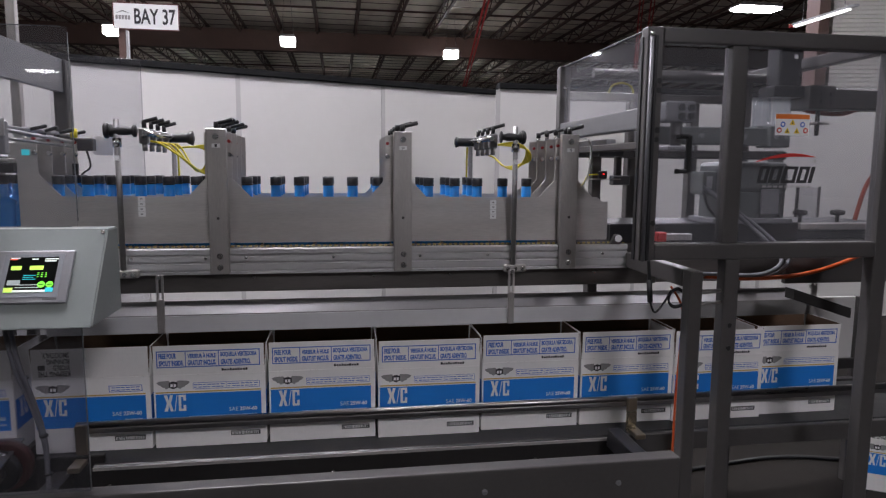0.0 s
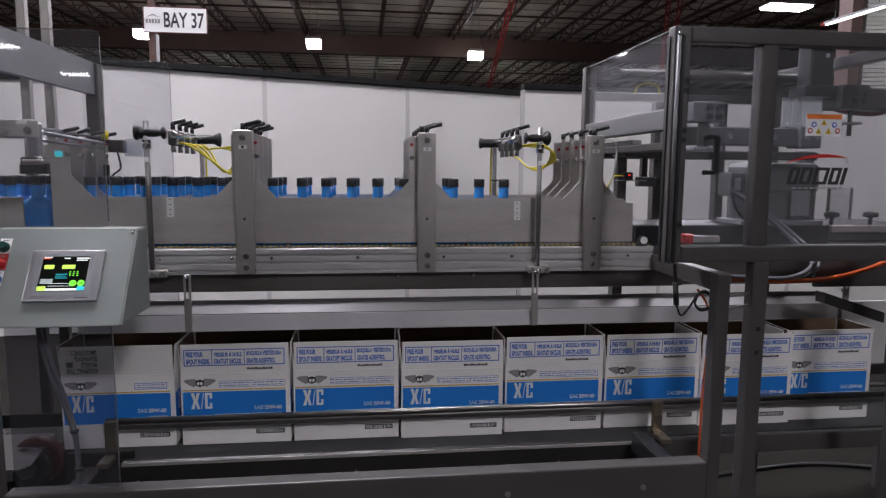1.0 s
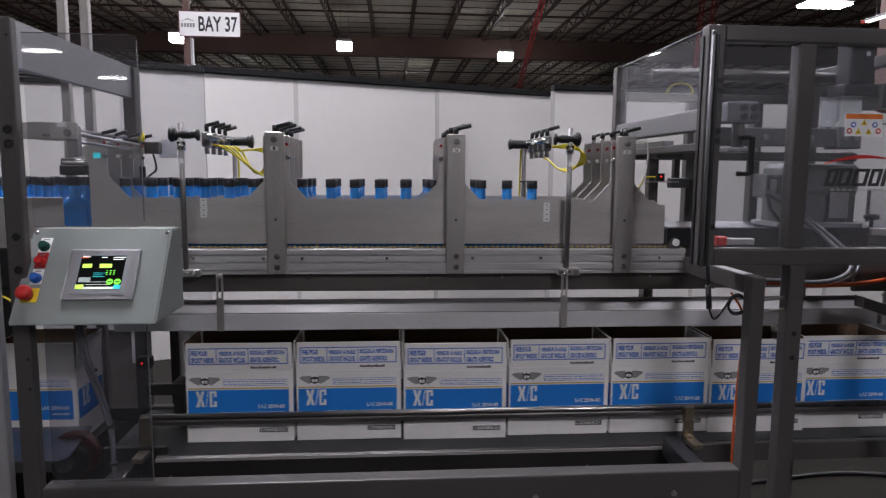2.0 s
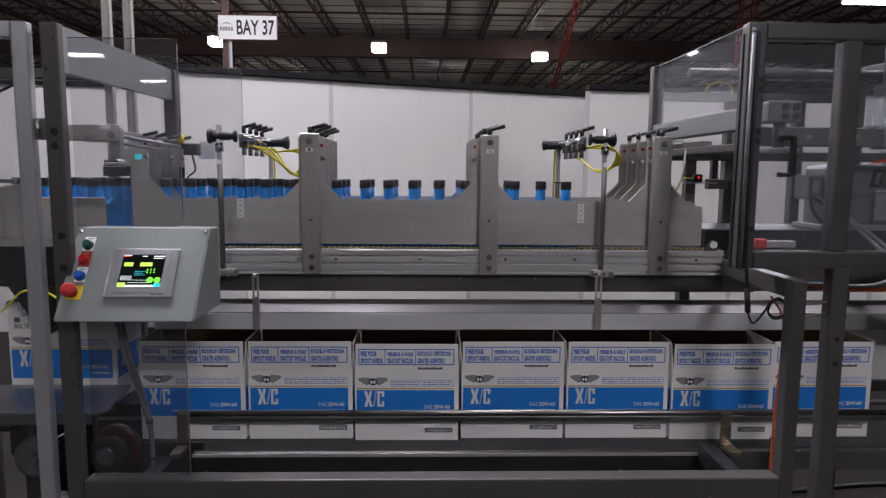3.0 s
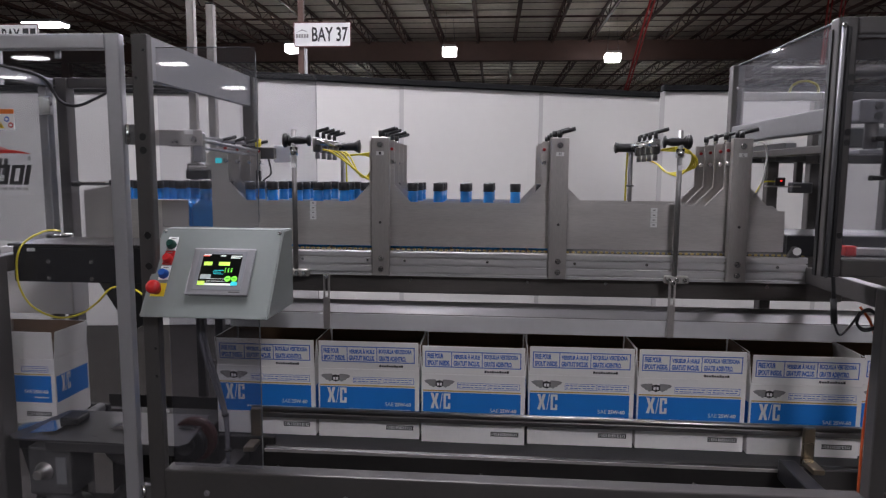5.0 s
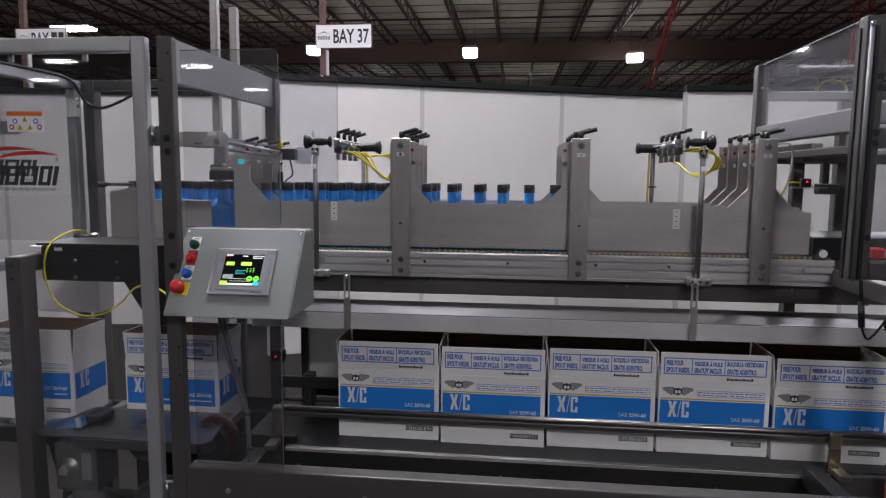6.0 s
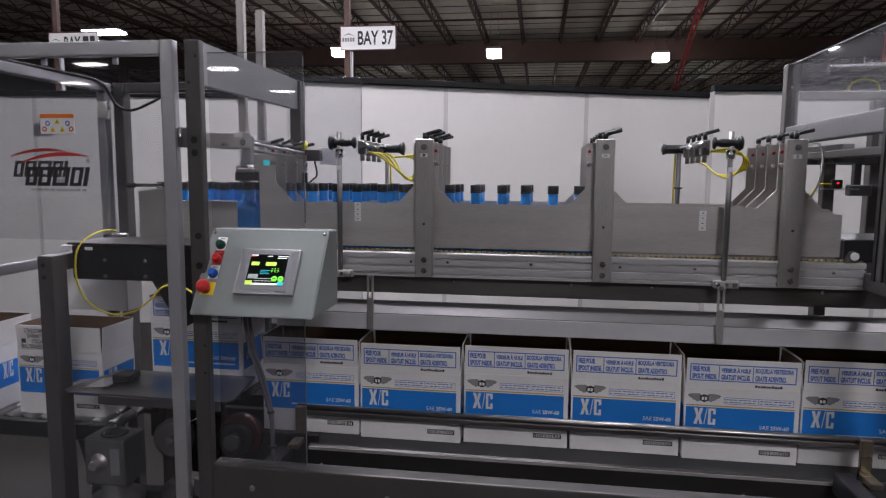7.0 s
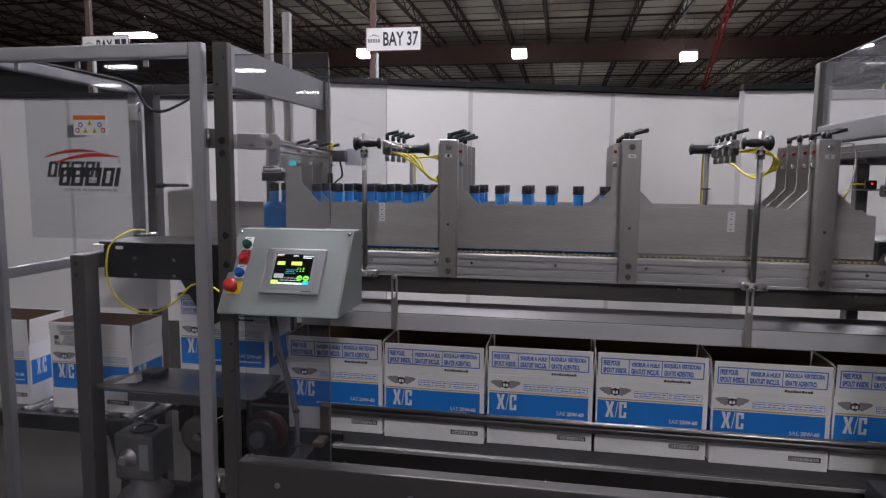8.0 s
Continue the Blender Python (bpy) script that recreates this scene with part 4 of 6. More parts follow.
def warning_label(x, y, z, w, h, mirrored=False):
    ob = thing("warning_label", (x, y, z), "white warning label with orange header and yellow triangles", "label", "warning labels")
    part("card", block(B(), 0, w, -0.0006, 0, 0, h), LABEL, ob)
    part("header", bar(B(), 0, w, h * 0.78, h, -0.0012), INK_ORANGE, ob, "orange header")
    for i, (u, v) in enumerate(((0.5, 0.50), (0.36, 0.10), (0.64, 0.10))):
        part("triangle", flat(B(), [(w * u - h * 0.15, h * v), (w * u + h * 0.15, h * v), (w * u, h * (v + 0.28))], -0.0012), INK_YELLOW, ob, "yellow triangle")
        part("triangle_mark", flat(B(), [(w * u - h * 0.03, h * (v + 0.05)), (w * u + h * 0.03, h * (v + 0.05)), (w * u, h * (v + 0.18))], -0.0018), INK_BLACK, ob)
    for u, v, mat in ((0.22, 0.52, INK_NAVY), (0.80, 0.52, INK_NAVY), (0.12, 0.24, INK_RED), (0.90, 0.24, INK_RED)):
        part("sign_dot", lathe(B(), [(h * 0.13, -0.0012), (h * 0.13, -0.0004)], 16, axis="Y", c=(w * u, 0, h * v)), mat, ob)
        part("sign_dot_centre", lathe(B(), [(h * 0.07, -0.0018), (h * 0.07, -0.0011)], 12, axis="Y", c=(w * u, 0, h * v)), LABEL, ob)


warning_label(1.446, CY0 + 0.021, 1.742, 0.125, 0.07)


def maker_decal(x, y, z, w):
    """Maker's mark as plain shapes: a red arc over slanted black bars, a thin grey line below."""
    ob = thing("maker_decal", (x, y, z), "red arc and black slanted bars printed on the clear panel", "decal", "maker decals")
    bm = B()
    n = 14
    up, lo = [], []
    for i in range(n + 1):
        u = i / n
        up.append((w * u, w * (0.335 + 0.20 * math.sin(math.pi * (0.12 + 0.62 * u)))))
        lo.append((w * u, w * (0.335 + 0.20 * math.sin(math.pi * (0.12 + 0.62 * u)) - 0.075 * math.sin(math.pi * min(1, 0.15 + 0.85 * u)) * (0.35 + 0.65 * u) - 0.004)))
    flat(bm, up + lo[::-1], -0.0006)
    part("arc", bm, INK_RED, ob, "red arc")
    s = 0.06 * w
    for u0, u1 in ((0.02, 0.19), (0.21, 0.40), (0.43, 0.665), (0.69, 0.865), (0.89, 0.955)):
        bm = B()
        z0, z1 = 0.08 * w, 0.335 * w
        if u1 - u0 > 0.1:
            t = 0.056 * w
            flat(bm, [(u0 * w, z0), (u0 * w + t, z0), (u0 * w + t + s, z1), (u0 * w + s, z1)], -0.0006)
            flat(bm, [(u1 * w - t, z0), (u1 * w, z0), (u1 * w + s, z1), (u1 * w - t + s, z1)], -0.0006)
            flat(bm, [(u0 * w + t, z0), (u1 * w - t, z0), (u1 * w - t + s * 0.2, z0 + t * 0.8), (u0 * w + t + s * 0.2, z0 + t * 0.8)], -0.0006)
            flat(bm, [(u0 * w + t + s * 0.8, z1 - t * 0.8), (u1 * w - t + s * 0.8, z1 - t * 0.8), (u1 * w - t + s, z1), (u0 * w + t + s, z1)], -0.0006)
        else:
            flat(bm, [(u0 * w, z0), (u1 * w, z0), (u1 * w + s, z1), (u0 * w + s, z1)], -0.0006)
        part("slanted_bar", bm, INK_BLACK, ob, "black slanted bar")
    bm = B()
    for i in range(9):
        bar(bm, w * (0.12 + 0.095 * i), w * (0.185 + 0.095 * i), 0.01 * w, 0.04 * w, -0.0006)
    part("small_line", bm, INK_GREY, ob)
    part("arc_end", lathe(B(), [(0.028 * w, -0.0012), (0.028 * w, -0.0004)], 6, axis="Y", c=(w * 0.99, 0, w * 0.42)), INK_GREY, ob)


maker_decal(1.385, CY0 + 0.021, 1.565, 0.22)

# drive inside the cage
drive = thing("gear_motor", (1.63, 2.50, 1.42), "grey gear motor on the infeed belt inside the cage", "gear motor")
part("gear_case", block(B(), -0.115, 0.185, -0.06, 0.09, 0.0, 0.15, 0.012, 2), MOTOR, drive)
part("motor_body", block(B(), -0.12, 0.19, -0.075, 0.10, 0.115, 0.24, 0.032, 4), MOTOR, drive)
part("end_cover", block(B(), 0.06, 0.14, -0.082, -0.076, 0.03, 0.13, 0.002), GREY_LT, drive)
part("terminal_box", block(B(), -0.18, -0.121, -0.05, 0.05, 0.105, 0.20, 0.010, 2), MOTOR, drive)
part("nameplate", block(B(), -0.165, -0.14, -0.0525, -0.0502, 0.13, 0.18), ALU_DULL, drive)
part("foot_plate", block(B(), -0.15, 0.20, -0.09, 0.10, -0.008, 0.012, 0.003), GREY_LT, drive)
for u in (-0.10, -0.02, 0.06, 0.15):
    bolt(drive, u, -0.062, 0.02, 0.006)
part("lead", hose([(-0.17, -0.05, 0.11), (-0.165, -0.06, 0.07), (-0.14, -0.07, 0.03), (-0.12, -0.07, 0.014)], 0.007), BLACK, drive)
infeed = thing("infeed_belt", (0, 0, 0), "black infeed belt conveyor inside the cage", "conveyor")
part("side_plate", block(B(), 1.06, 1.885, 2.44, 2.46, 1.335, 1.411, 0.004), BLACK_PAINT, infeed)
part("belt", block(B(), 1.06, 2.30, 2.46, 2.74, 1.34, 1.411, 0.006), BELT, infeed)
part("rear_plate", block(B(), 1.06, 2.30, 2.74, 2.76, 1.335, 1.411, 0.004), BLACK_PAINT, infeed)
part("under_frame", block(B(), 1.13, 2.50, 2.46, 2.52, 1.17, 1.338, 0.004), BEAM_STEEL, infeed)
head = thing("pick_head", (0, 0, 0), "grey sliding head with servo drive over the infeed", "pick head")
part("cross_bar", block(B(), 1.13, 1.66, 2.36, 2.42, 1.722, 1.79, 0.004), MOTOR, head)
part("end_block", block(B(), 1.655, 1.745, 2.34, 2.43, 1.715, 1.798, 0.005), MOTOR, head)
for x in (1.68, 1.72, 1.38, 1.56):
    part("cap_screw", lathe(B(), [(0.010, -0.006), (0.010, 0.0)], 12, axis="Y", c=(x, 2.34 if x > 1.65 else 2.36, 1.755)), GREY_LT, head)
part("guide_rod", rod(B(), (1.03, 2.60, 2.012), (1.852, 2.60, 2.012), 0.020, 18), GREY, head)
part("rear_column", block(B(), 1.93, 1.98, 2.69, 2.74, 1.338, 1.715, 0.004), GREY, head)
part("cross_slide", block(B(), 1.10, 1.735, 2.34, 2.44, 1.668, 1.699, 0.004), GREY_DK, head)
part("bearing_block", block(B(), 1.095, 1.205, 2.10, 2.16, 1.785, 1.855, 0.008, 2), GREY_MID, head)
for x in (1.15, 1.185):
    for z in (1.805, 1.835):
        part("cap_screw", lathe(B(), [(0.012, -0.006), (0.012, 0.0)], 12, axis="Y", c=(x, 2.10, z)), BLACK, head)
part("guide_shaft", rod(B(), (1.15, 2.13, 1.785), (1.15, 2.13, 1.70), 0.02, 14), GREY, head)
part("slide_plate", block(B(), 1.10, 1.20, 2.09, 2.18, 1.69, 1.705, 0.003), GREY_LT, head)
part("servo_body", block(B(), 1.705, 1.80, 2.38, 2.46, 1.955, 2.16, 0.008, 2), BLACK_PAINT, head, "black servo motor")
part("servo_flange", block(B(), 1.682, 1.825, 2.37, 2.47, 1.912, 1.956, 0.006, 2), BLACK_PAINT, head)
part("servo_tag", block(B(), 1.765, 1.78, 2.3785, 2.3798, 2.06, 2.075), LABEL, head)
part("tube_manifold", block(B(), 1.635, 1.805, 2.39, 2.45, 1.785, 1.80, 0.003), MOTOR, head)
for i in range(4):
    part("clear_cup", rod(B(), (1.655 + 0.043 * i, 2.43, 1.80), (1.655 + 0.043 * i, 2.43, 1.911), 0.017, 14), TUBE_CLEAR, head, "clear suction tube")
part("arm", block(B(), 1.93, 2.45, 2.36, 2.44, 1.868, 1.95, 0.006), GREY, head)
part("arm_head", block(B(), 1.812, 1.931, 2.34, 2.45, 1.865, 1.957, 0.008, 2), GREY, head)
for x in (1.87, 1.91):
    for z in (1.895, 1.925):
        part("cap_screw", lathe(B(), [(0.010, -0.005), (0.010, 0.0)], 12, axis="Y", c=(x, 2.34, z)), BLACK, head)
part("stem", rod(B(), (1.885, 2.38, 1.87), (1.885, 2.38, 1.765), 0.009, 10), GREY_DK, head)
part("stem_plate", block(B(), 1.865, 1.925, 2.36, 2.40, 1.808, 1.818, 0.002), STEEL, head)
part("side_bar", block(B(), 0.99, 1.04, 2.08, 2.86, 1.690, 1.718, 0.004), GREY, head)
guides = thing("infeed_guides", (0, 0, 0), "grey slotted guide bars leading into the lanes", "guide bars")
for i in range(4):
    part("guide", block(B(), 1.0, 1.30, PLATE_YS[i] - 0.004, PLATE_YS[i] + 0.004, 1.675, 1.715, 0.002), GREY_MID, guides)
part("crossbar", block(B(), 1.02, 1.06, 2.42, 2.74, 1.720, 1.740, 0.002), GREY_LT, guides)
part("hanger_block", block(B(), 1.115, 1.19, 2.56, 2.60, 1.560, 1.60, 0.004), GREY_MID, guides)
part("hanger_stem", block(B(), 1.13, 1.155, 2.57, 2.595, 1.60, 1.69, 0.002), GREY, guides)
part("post", block(B(), 1.04, 1.08, 2.60, 2.64, 1.236, 1.70, 0.002), GREY, guides)
rsens = thing("lane_sensor", (1.03, 2.50, 1.588), "small lane sensor with a red light and yellow cable", "sensor")
part("body", block(B(), 0.0, 0.035, 0, 0.02, 0, 0.03, 0.003), BLACK, rsens)
part("led", lathe(B(), [(0.003, -0.004), (0.003, 0)], 10, axis="Y", c=(0.018, 0, 0.018)), LED_RED, rsens)
part("holder", block(B(), -0.03, 0.10, 0.02, 0.026, -0.006, 0.0), STEEL, rsens)
part("lead", hose([(0.0, 0.01, 0.015), (-0.045, 0, 0.012), (-0.065, 0, -0.02), (-0.10, 0, -0.066), (-0.145, 0, -0.085), (-0.18, -0.02, -0.072)], 0.003), YELLOW, rsens, "yellow cable")
lead = thing("clear_lead", (0, 0, 0), "thin pale tube looping off the end pillar", "tube")
part("run", hose([(0.905, 2.41, 1.735), (0.945, 2.42, 1.74), (0.965, 2.43, 1.70), (0.955, 2.43, 1.60), (0.93, 2.43, 1.55)], 0.0035), LABEL, lead)
loop = thing("cage_lead", (0, 0, 0), "yellow cable looped over the cage rail", "cable")
part("run", hose([(1.20, 2.85, 1.93), (1.21, 2.84, 1.99), (1.26, 2.84, 2.01), (1.31, 2.84, 1.99), (1.32, 2.85, 1.93)], 0.005), YELLOW, loop)
# plugs and cables under the cage
status = thing("photo_eye", at(0.912, -0.105, 2.62), "small photo eye with a green light", "sensor")
part("body", block(B(), -0.012, 0.012, 0, 0.02, -0.035, 0.03, 0.003), GREY_LT, status)
part("led", block(B(), -0.009, 0.009, -0.003, 0.0005, -0.02, 0.022, 0.001), LED_GREEN, status, "green light")
part("holder", block(B(), -0.006, 0.006, 0.021, 0.027, -0.035, 0.0, 0.001), STEEL, status)
plug = thing("hanging_plug", (0, 0, 0), "black plug lead coiled below the cage corner", "cable")
part("lead", hose([(1.0, CY0 - 0.01, 1.33), (1.005, CY0 - 0.012, 1.27), (1.01, CY0 - 0.012, 1.22)], 0.006), BLACK, plug)
part("connector", rod(B(), (1.005, CY0 - 0.012, 1.265), (1.012, CY0 - 0.012, 1.19), 0.009, 10), BLACK, plug)
coil = [(1.012, CY0 - 0.012, 1.19), (1.03, CY0 - 0.014, 1.155), (1.06, CY0 - 0.016, 1.19)]
for i in range(14):
    a = 2 * math.pi * i / 6 + 2.4
    coil.append((1.10 + 0.03 * math.cos(a), CY0 - 0.025 + 0.004 * (i % 3), 1.205 + (0.037 - 0.001 * i) * math.sin(a)))
part("coil", hose(coil, 0.0036, 6, 4), BLACK, plug)
part("drop_lead", hose([(1.10, CY0 + 0.02, 1.235), (1.135, CY0 + 0.015, 1.18), (1.155, CY0 + 0.03, 1.10), (1.161, CY0 + 0.06, 0.85), (1.163, CY0 + 0.065, 0.62)], 0.004), ORANGE, plug, "orange cable")
runc = thing("cage_cable", (0, 0, 0), "orange and grey cables clipped under the cage", "cable")
part("orange_run", hose([(1.33, 2.20, 1.235), (1.55, 2.2, 1.225), (1.75, 2.2, 1.24), (1.95, 2.2, 1.30), (2.2, 2.2, 1.42)], 0.0085), ORANGE, runc, "orange cable")
part("grey_run", hose([(1.15, 2.2, 1.25), (1.35, 2.2, 1.243), (1.55, 2.2, 1.238), (1.64, 2.2, 1.29), (1.62, 2.3, 1.37), (1.52, 2.35, 1.47), (1.42, 2.4, 1.56)], 0.009), CABLE, runc)
part("grey_run", hose([(1.15, 2.22, 1.235), (1.35, 2.22, 1.228), (1.57, 2.22, 1.224), (1.67, 2.2, 1.29), (1.65, 2.3, 1.37), (1.55, 2.35, 1.46), (1.44, 2.4, 1.55)], 0.008), CABLE, runc)
red_hose = thing("supply_hose", (0, 0, 0), "dull red supply hose curving behind the cage", "hose")
part("run", hose([(1.84, 2.42, 1.91), (1.85, 2.42, 1.875), (1.898, 2.42, 1.862), (2.017, 2.42, 1.856), (2.10, 2.42, 1.878), (2.175, 2.42, 1.888), (2.225, 2.43, 1.85), (2.24, 2.43, 1.80), (2.235, 2.43, 1.70), (2.221, 2.43, 1.635), (2.19, 2.45, 1.56), (2.16, 2.46, 1.42)], 0.010), material("red_rubber_hose", (0.28, 0.05, 0.03), 0.5), red_hose)
outfeed = thing("outfeed_frame", (0, 0, 0), "grey side frame with levelling knobs beyond the cage", "machine frame")
part("rail", block(B(), 1.89, 2.60, 2.44, 2.50, 1.380, 1.410, 0.004), STEEL_H, outfeed)
for x in (1.91, 2.085, 2.275):
    part("knob", lathe(B(), [(0.008, 0), (0.008, 0.03), (0.028, 0.034), (0.03, 0.05), (0.012, 0.056)], 12, c=(x, 2.47, 1.409)), BLACK, outfeed)
part("side_arm", prism(B(), [(1.70, 1.14), (1.95, 1.06), (1.95, 1.10), (1.70, 1.18)], 2.20, 2.25), GREY_DK, outfeed)
part("bracket_plate", block(B(), 1.70, 2.5, 2.26, 2.28, 1.19, 1.33, 0.004), GREY, outfeed)
side_pane = sheet("guard_sheet", 2.224, 2.334, 2.90, 2.904, 1.31, 1.545, "narrow clear guard sheet between dark edge strips")
part("edge_post", block(B(), 2.214, 2.224, 2.892, 2.908, 1.30, 1.55, 0.002), GREY_DK, side_pane)
part("edge_post", block(B(), 2.334, 2.341, 2.892, 2.908, 1.30, 1.55, 0.002), GREY, side_pane)
part("bracket", block(B(), 2.225, 2.333, 2.501, 2.899, 1.383, 1.395, 0.002), GREY, side_pane)
floor_cable = thing("floor_cable", (0, 0, 0), "black cable lying on the concrete floor", "cable")
part("run", hose([(1.5, 3.05, 0.012), (2.0, 3.15, 0.012), (2.5, 3.2, 0.012), (3.2, 3.05, 0.012), (4.2, 3.3, 0.012)], 0.012), BLACK, floor_cable)

# ---------------------------------------------------------------- loading station enclosure
door = thing("guard_door", pose(-1.126, FY, 0.0, 0, 0, 180), "pale aluminium guard door with a clear panel", "guard door")
DW = 1.05
tube(0.0, 0.046, -0.032, 0.0, 0.30, 2.032, ALU_DULL, door, "hinge_stile")
tube(DW - 0.046, DW, -0.032, 0.0, 0.30, 2.032, ALU_DULL, door, "latch_stile")
tube(0.046, DW - 0.046, -0.032, 0.0, 1.985, 2.032, ALU_DULL, door, "top_bar")
tube(0.046, DW - 0.046, -0.032, 0.0, 0.30, 0.35, ALU_DULL, door, "bottom_bar")
p = part("clear_panel", block(B(), 0.047, DW - 0.047, -0.020, -0.016, 0.351, 1.984), GUARD_DOOR, door, "clear door panel")
p.visible_shadow = False
for z in (1.702, 0.55):
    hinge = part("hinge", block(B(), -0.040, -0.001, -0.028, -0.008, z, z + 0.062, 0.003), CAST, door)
    part("hinge_pin", rod(B(), (-0.014, -0.006, z), (-0.014, -0.006, z + 0.062), 0.006, 10), CHROME, hinge)
for u in (0.2, 0.45, 0.68):
    part("panel_clip", block(B(), u, u + 0.018, -0.030, -0.021, 1.962, 1.985, 0.002), ALU_DULL, door)
warning_label(-1.604, FY + 0.0158, 1.745, 0.122, 0.064)
maker_decal(-1.678, FY + 0.0158, 1.558, 0.240)
rear_pane = sheet("guard_sheet", -2.60, -1.96, 2.832, 2.836, 1.30, 1.98, "clear rear guard sheet of the loading station")
maker_decal(-2.50, 2.830, 1.575, 0.30)
enc = thing("guard_enclosure", (0, 0, 0), "aluminium profile frame enclosing the loading station", "guard frame")
EX = -1.935
tube(EX, EX + 0.05, 2.80, 2.86, 0.0, 2.03, GREY, enc, "rear_post")
part("label_back", block(B(), -2.37, -2.27, 2.8295, 2.8305, 1.79, 1.85), CABLE, enc, "grey back of a sticker")
tube(EX - 0.045, EX - 0.005, 1.968, 2.80, 1.985, 2.025, ALU_DARK, enc, "side_top_profile")
tube(EX - 0.05, EX - 0.01, 2.755, 2.80, 0.75, 1.985, ALU_DARK, enc, "side_rear_profile")
tube(EX - 0.045, EX - 0.005, 1.968, 1.998, 0.0, 1.985, ALU_DARK, enc, "side_front_profile")
tube(EX - 0.04, EX - 0.01, 1.998, 2.755, 1.24, 1.28, ALU_DARK, enc, "side_mid_profile")
tube(EX + 0.05, XL0, 2.81, 2.85, 1.985, 2.03, GREY, enc, "rear_top_rail")
part("black_lead", hose([(EX - 0.02, 2.2, 2.03), (EX - 0.0, 2.5, 2.03), (EX - 0.0, 2.72, 2.02), (EX + 0.03, 2.78, 1.93), (EX + 0.10, 2.79, 1.905), (EX + 0.2, 2.79, 1.94), (EX + 0.32, 2.80, 1.99), (EX + 0.6, 2.80, 1.985), (-1.1, 2.80, 1.985)], 0.007), BLACK, enc, "black cable")
part("corner_bracket", block(B(), EX - 0.03, EX + 0.02, 2.73, 2.75, 1.86, 1.94, 0.003), CHROME, enc)
# horizontal holder with cylinder at the station
arm = thing("clamp_arm", (0, 0, 0), "steel arm with a pneumatic cylinder holding the loading grid", "clamp arm")
part("plate", block(B(), -1.08, -0.918, 2.02, 2.026, 1.703, 1.753, 0.002), STEEL_H, arm)
part("back_plate", block(B(), -1.03, -0.965, 2.03, 2.036, 1.70, 1.732, 0.002), STEEL, arm)
part("tag", block(B(), -0.975, -0.948, 2.018, 2.0195, 1.739, 1.752), LABEL, arm)
bolt(arm, -0.945, 2.019, 1.722, 0.008)
bolt(arm, -1.0, 2.019, 1.715, 0.003)
bolt(arm, -1.012, 2.019, 1.715, 0.003)
part("foot_block", block(B(), -0.955, -0.925, 2.03, 2.06, 1.652, 1.745, 0.003), GREY_LT, arm)
part("cross_bar", rod(B(), (-0.945, 2.06, 1.722), (-1.03, 2.84, 1.714), 0.0065, 14), ALU_DARK, arm)
part("cross_bar", rod(B(), (-0.955, 2.06, 1.700), (-1.04, 2.84, 1.695), 0.005, 12), ALU_DARK, arm)
part("second_bar", block(B(), -1.06, -1.035, 2.10, 2.84, 1.735, 1.748, 0.003), GREY_LT, arm)
part("sensor_bar", block(B(), -1.06, -0.955, 2.80, 2.84, 1.68, 1.73, 0.006, 2), GREY, arm)
part("yellow_fitting", rod(B(), (-1.02, 2.79, 1.73), (-1.02, 2.79, 1.765), 0.013, 10), YELLOW, arm, "yellow fitting")
part("air_line", hose([(-0.975, 2.79, 1.68), (-0.965, 2.79, 1.62), (-0.99, 2.79, 1.595), (-1.015, 2.79, 1.57)], 0.004), BLACK, arm, "black air line")
part("valve", block(B(), -1.03, -1.01, 2.78, 2.80, 1.545, 1.63, 0.003), BLACK, arm)
part("back_card", block(B(), -0.98, -0.905, 2.876, 2.879, 1.665, 1.742, 0.001), LABEL, arm)
grid = thing("loading_grid", (0, 0, 0), "stainless loading grid with black bottle clamp plate", "loading grid")
part("front_plate", block(B(), -1.46, -1.178, 2.450, 2.455, 1.345, 1.515, 0.002), STEEL_H, grid)
part("left_block", prism(B(), [(-1.60, 1.35), (-1.46, 1.35), (-1.46, 1.555), (-1.49, 1.565), (-1.60, 1.545)], 2.452, 2.47), STEEL, grid)
part("stop_bar", block(B(), -1.63, -1.50, 2.44, 2.46, 1.566, 1.580, 0.003), CHROME, grid)
part("stop_knob", rod(B(), (-1.63, 2.43, 1.572), (-1.60, 2.43, 1.572), 0.011, 10), GREY_DK, grid)
part("clamp_plate", block(B(), -1.17, -1.083, 2.42, 2.72, 1.595, 1.630, 0.003), BLACK, grid, "black clamp plate")
part("clamp_cover", block(B(), -1.165, -1.087, 2.43, 2.71, 1.631, 1.645, 0.003), STEEL, grid)
part("clamp_mount", block(B(), -1.13, -1.085, 2.50, 2.60, 1.646, 1.70, 0.003), STEEL, grid)
part("rear_plate", block(B(), -1.70, -1.085, 2.75, 2.755, 1.345, 1.45, 0.002), STEEL, grid)
# small glowing patch in place of the cyan reflection on the guard
part("cyan_lens", block(B(), -1.06, -1.035, 2.4385, 2.4398, 1.655, 1.675), LCD_CYAN, grid, "cyan glow standing in for a screen reflection")
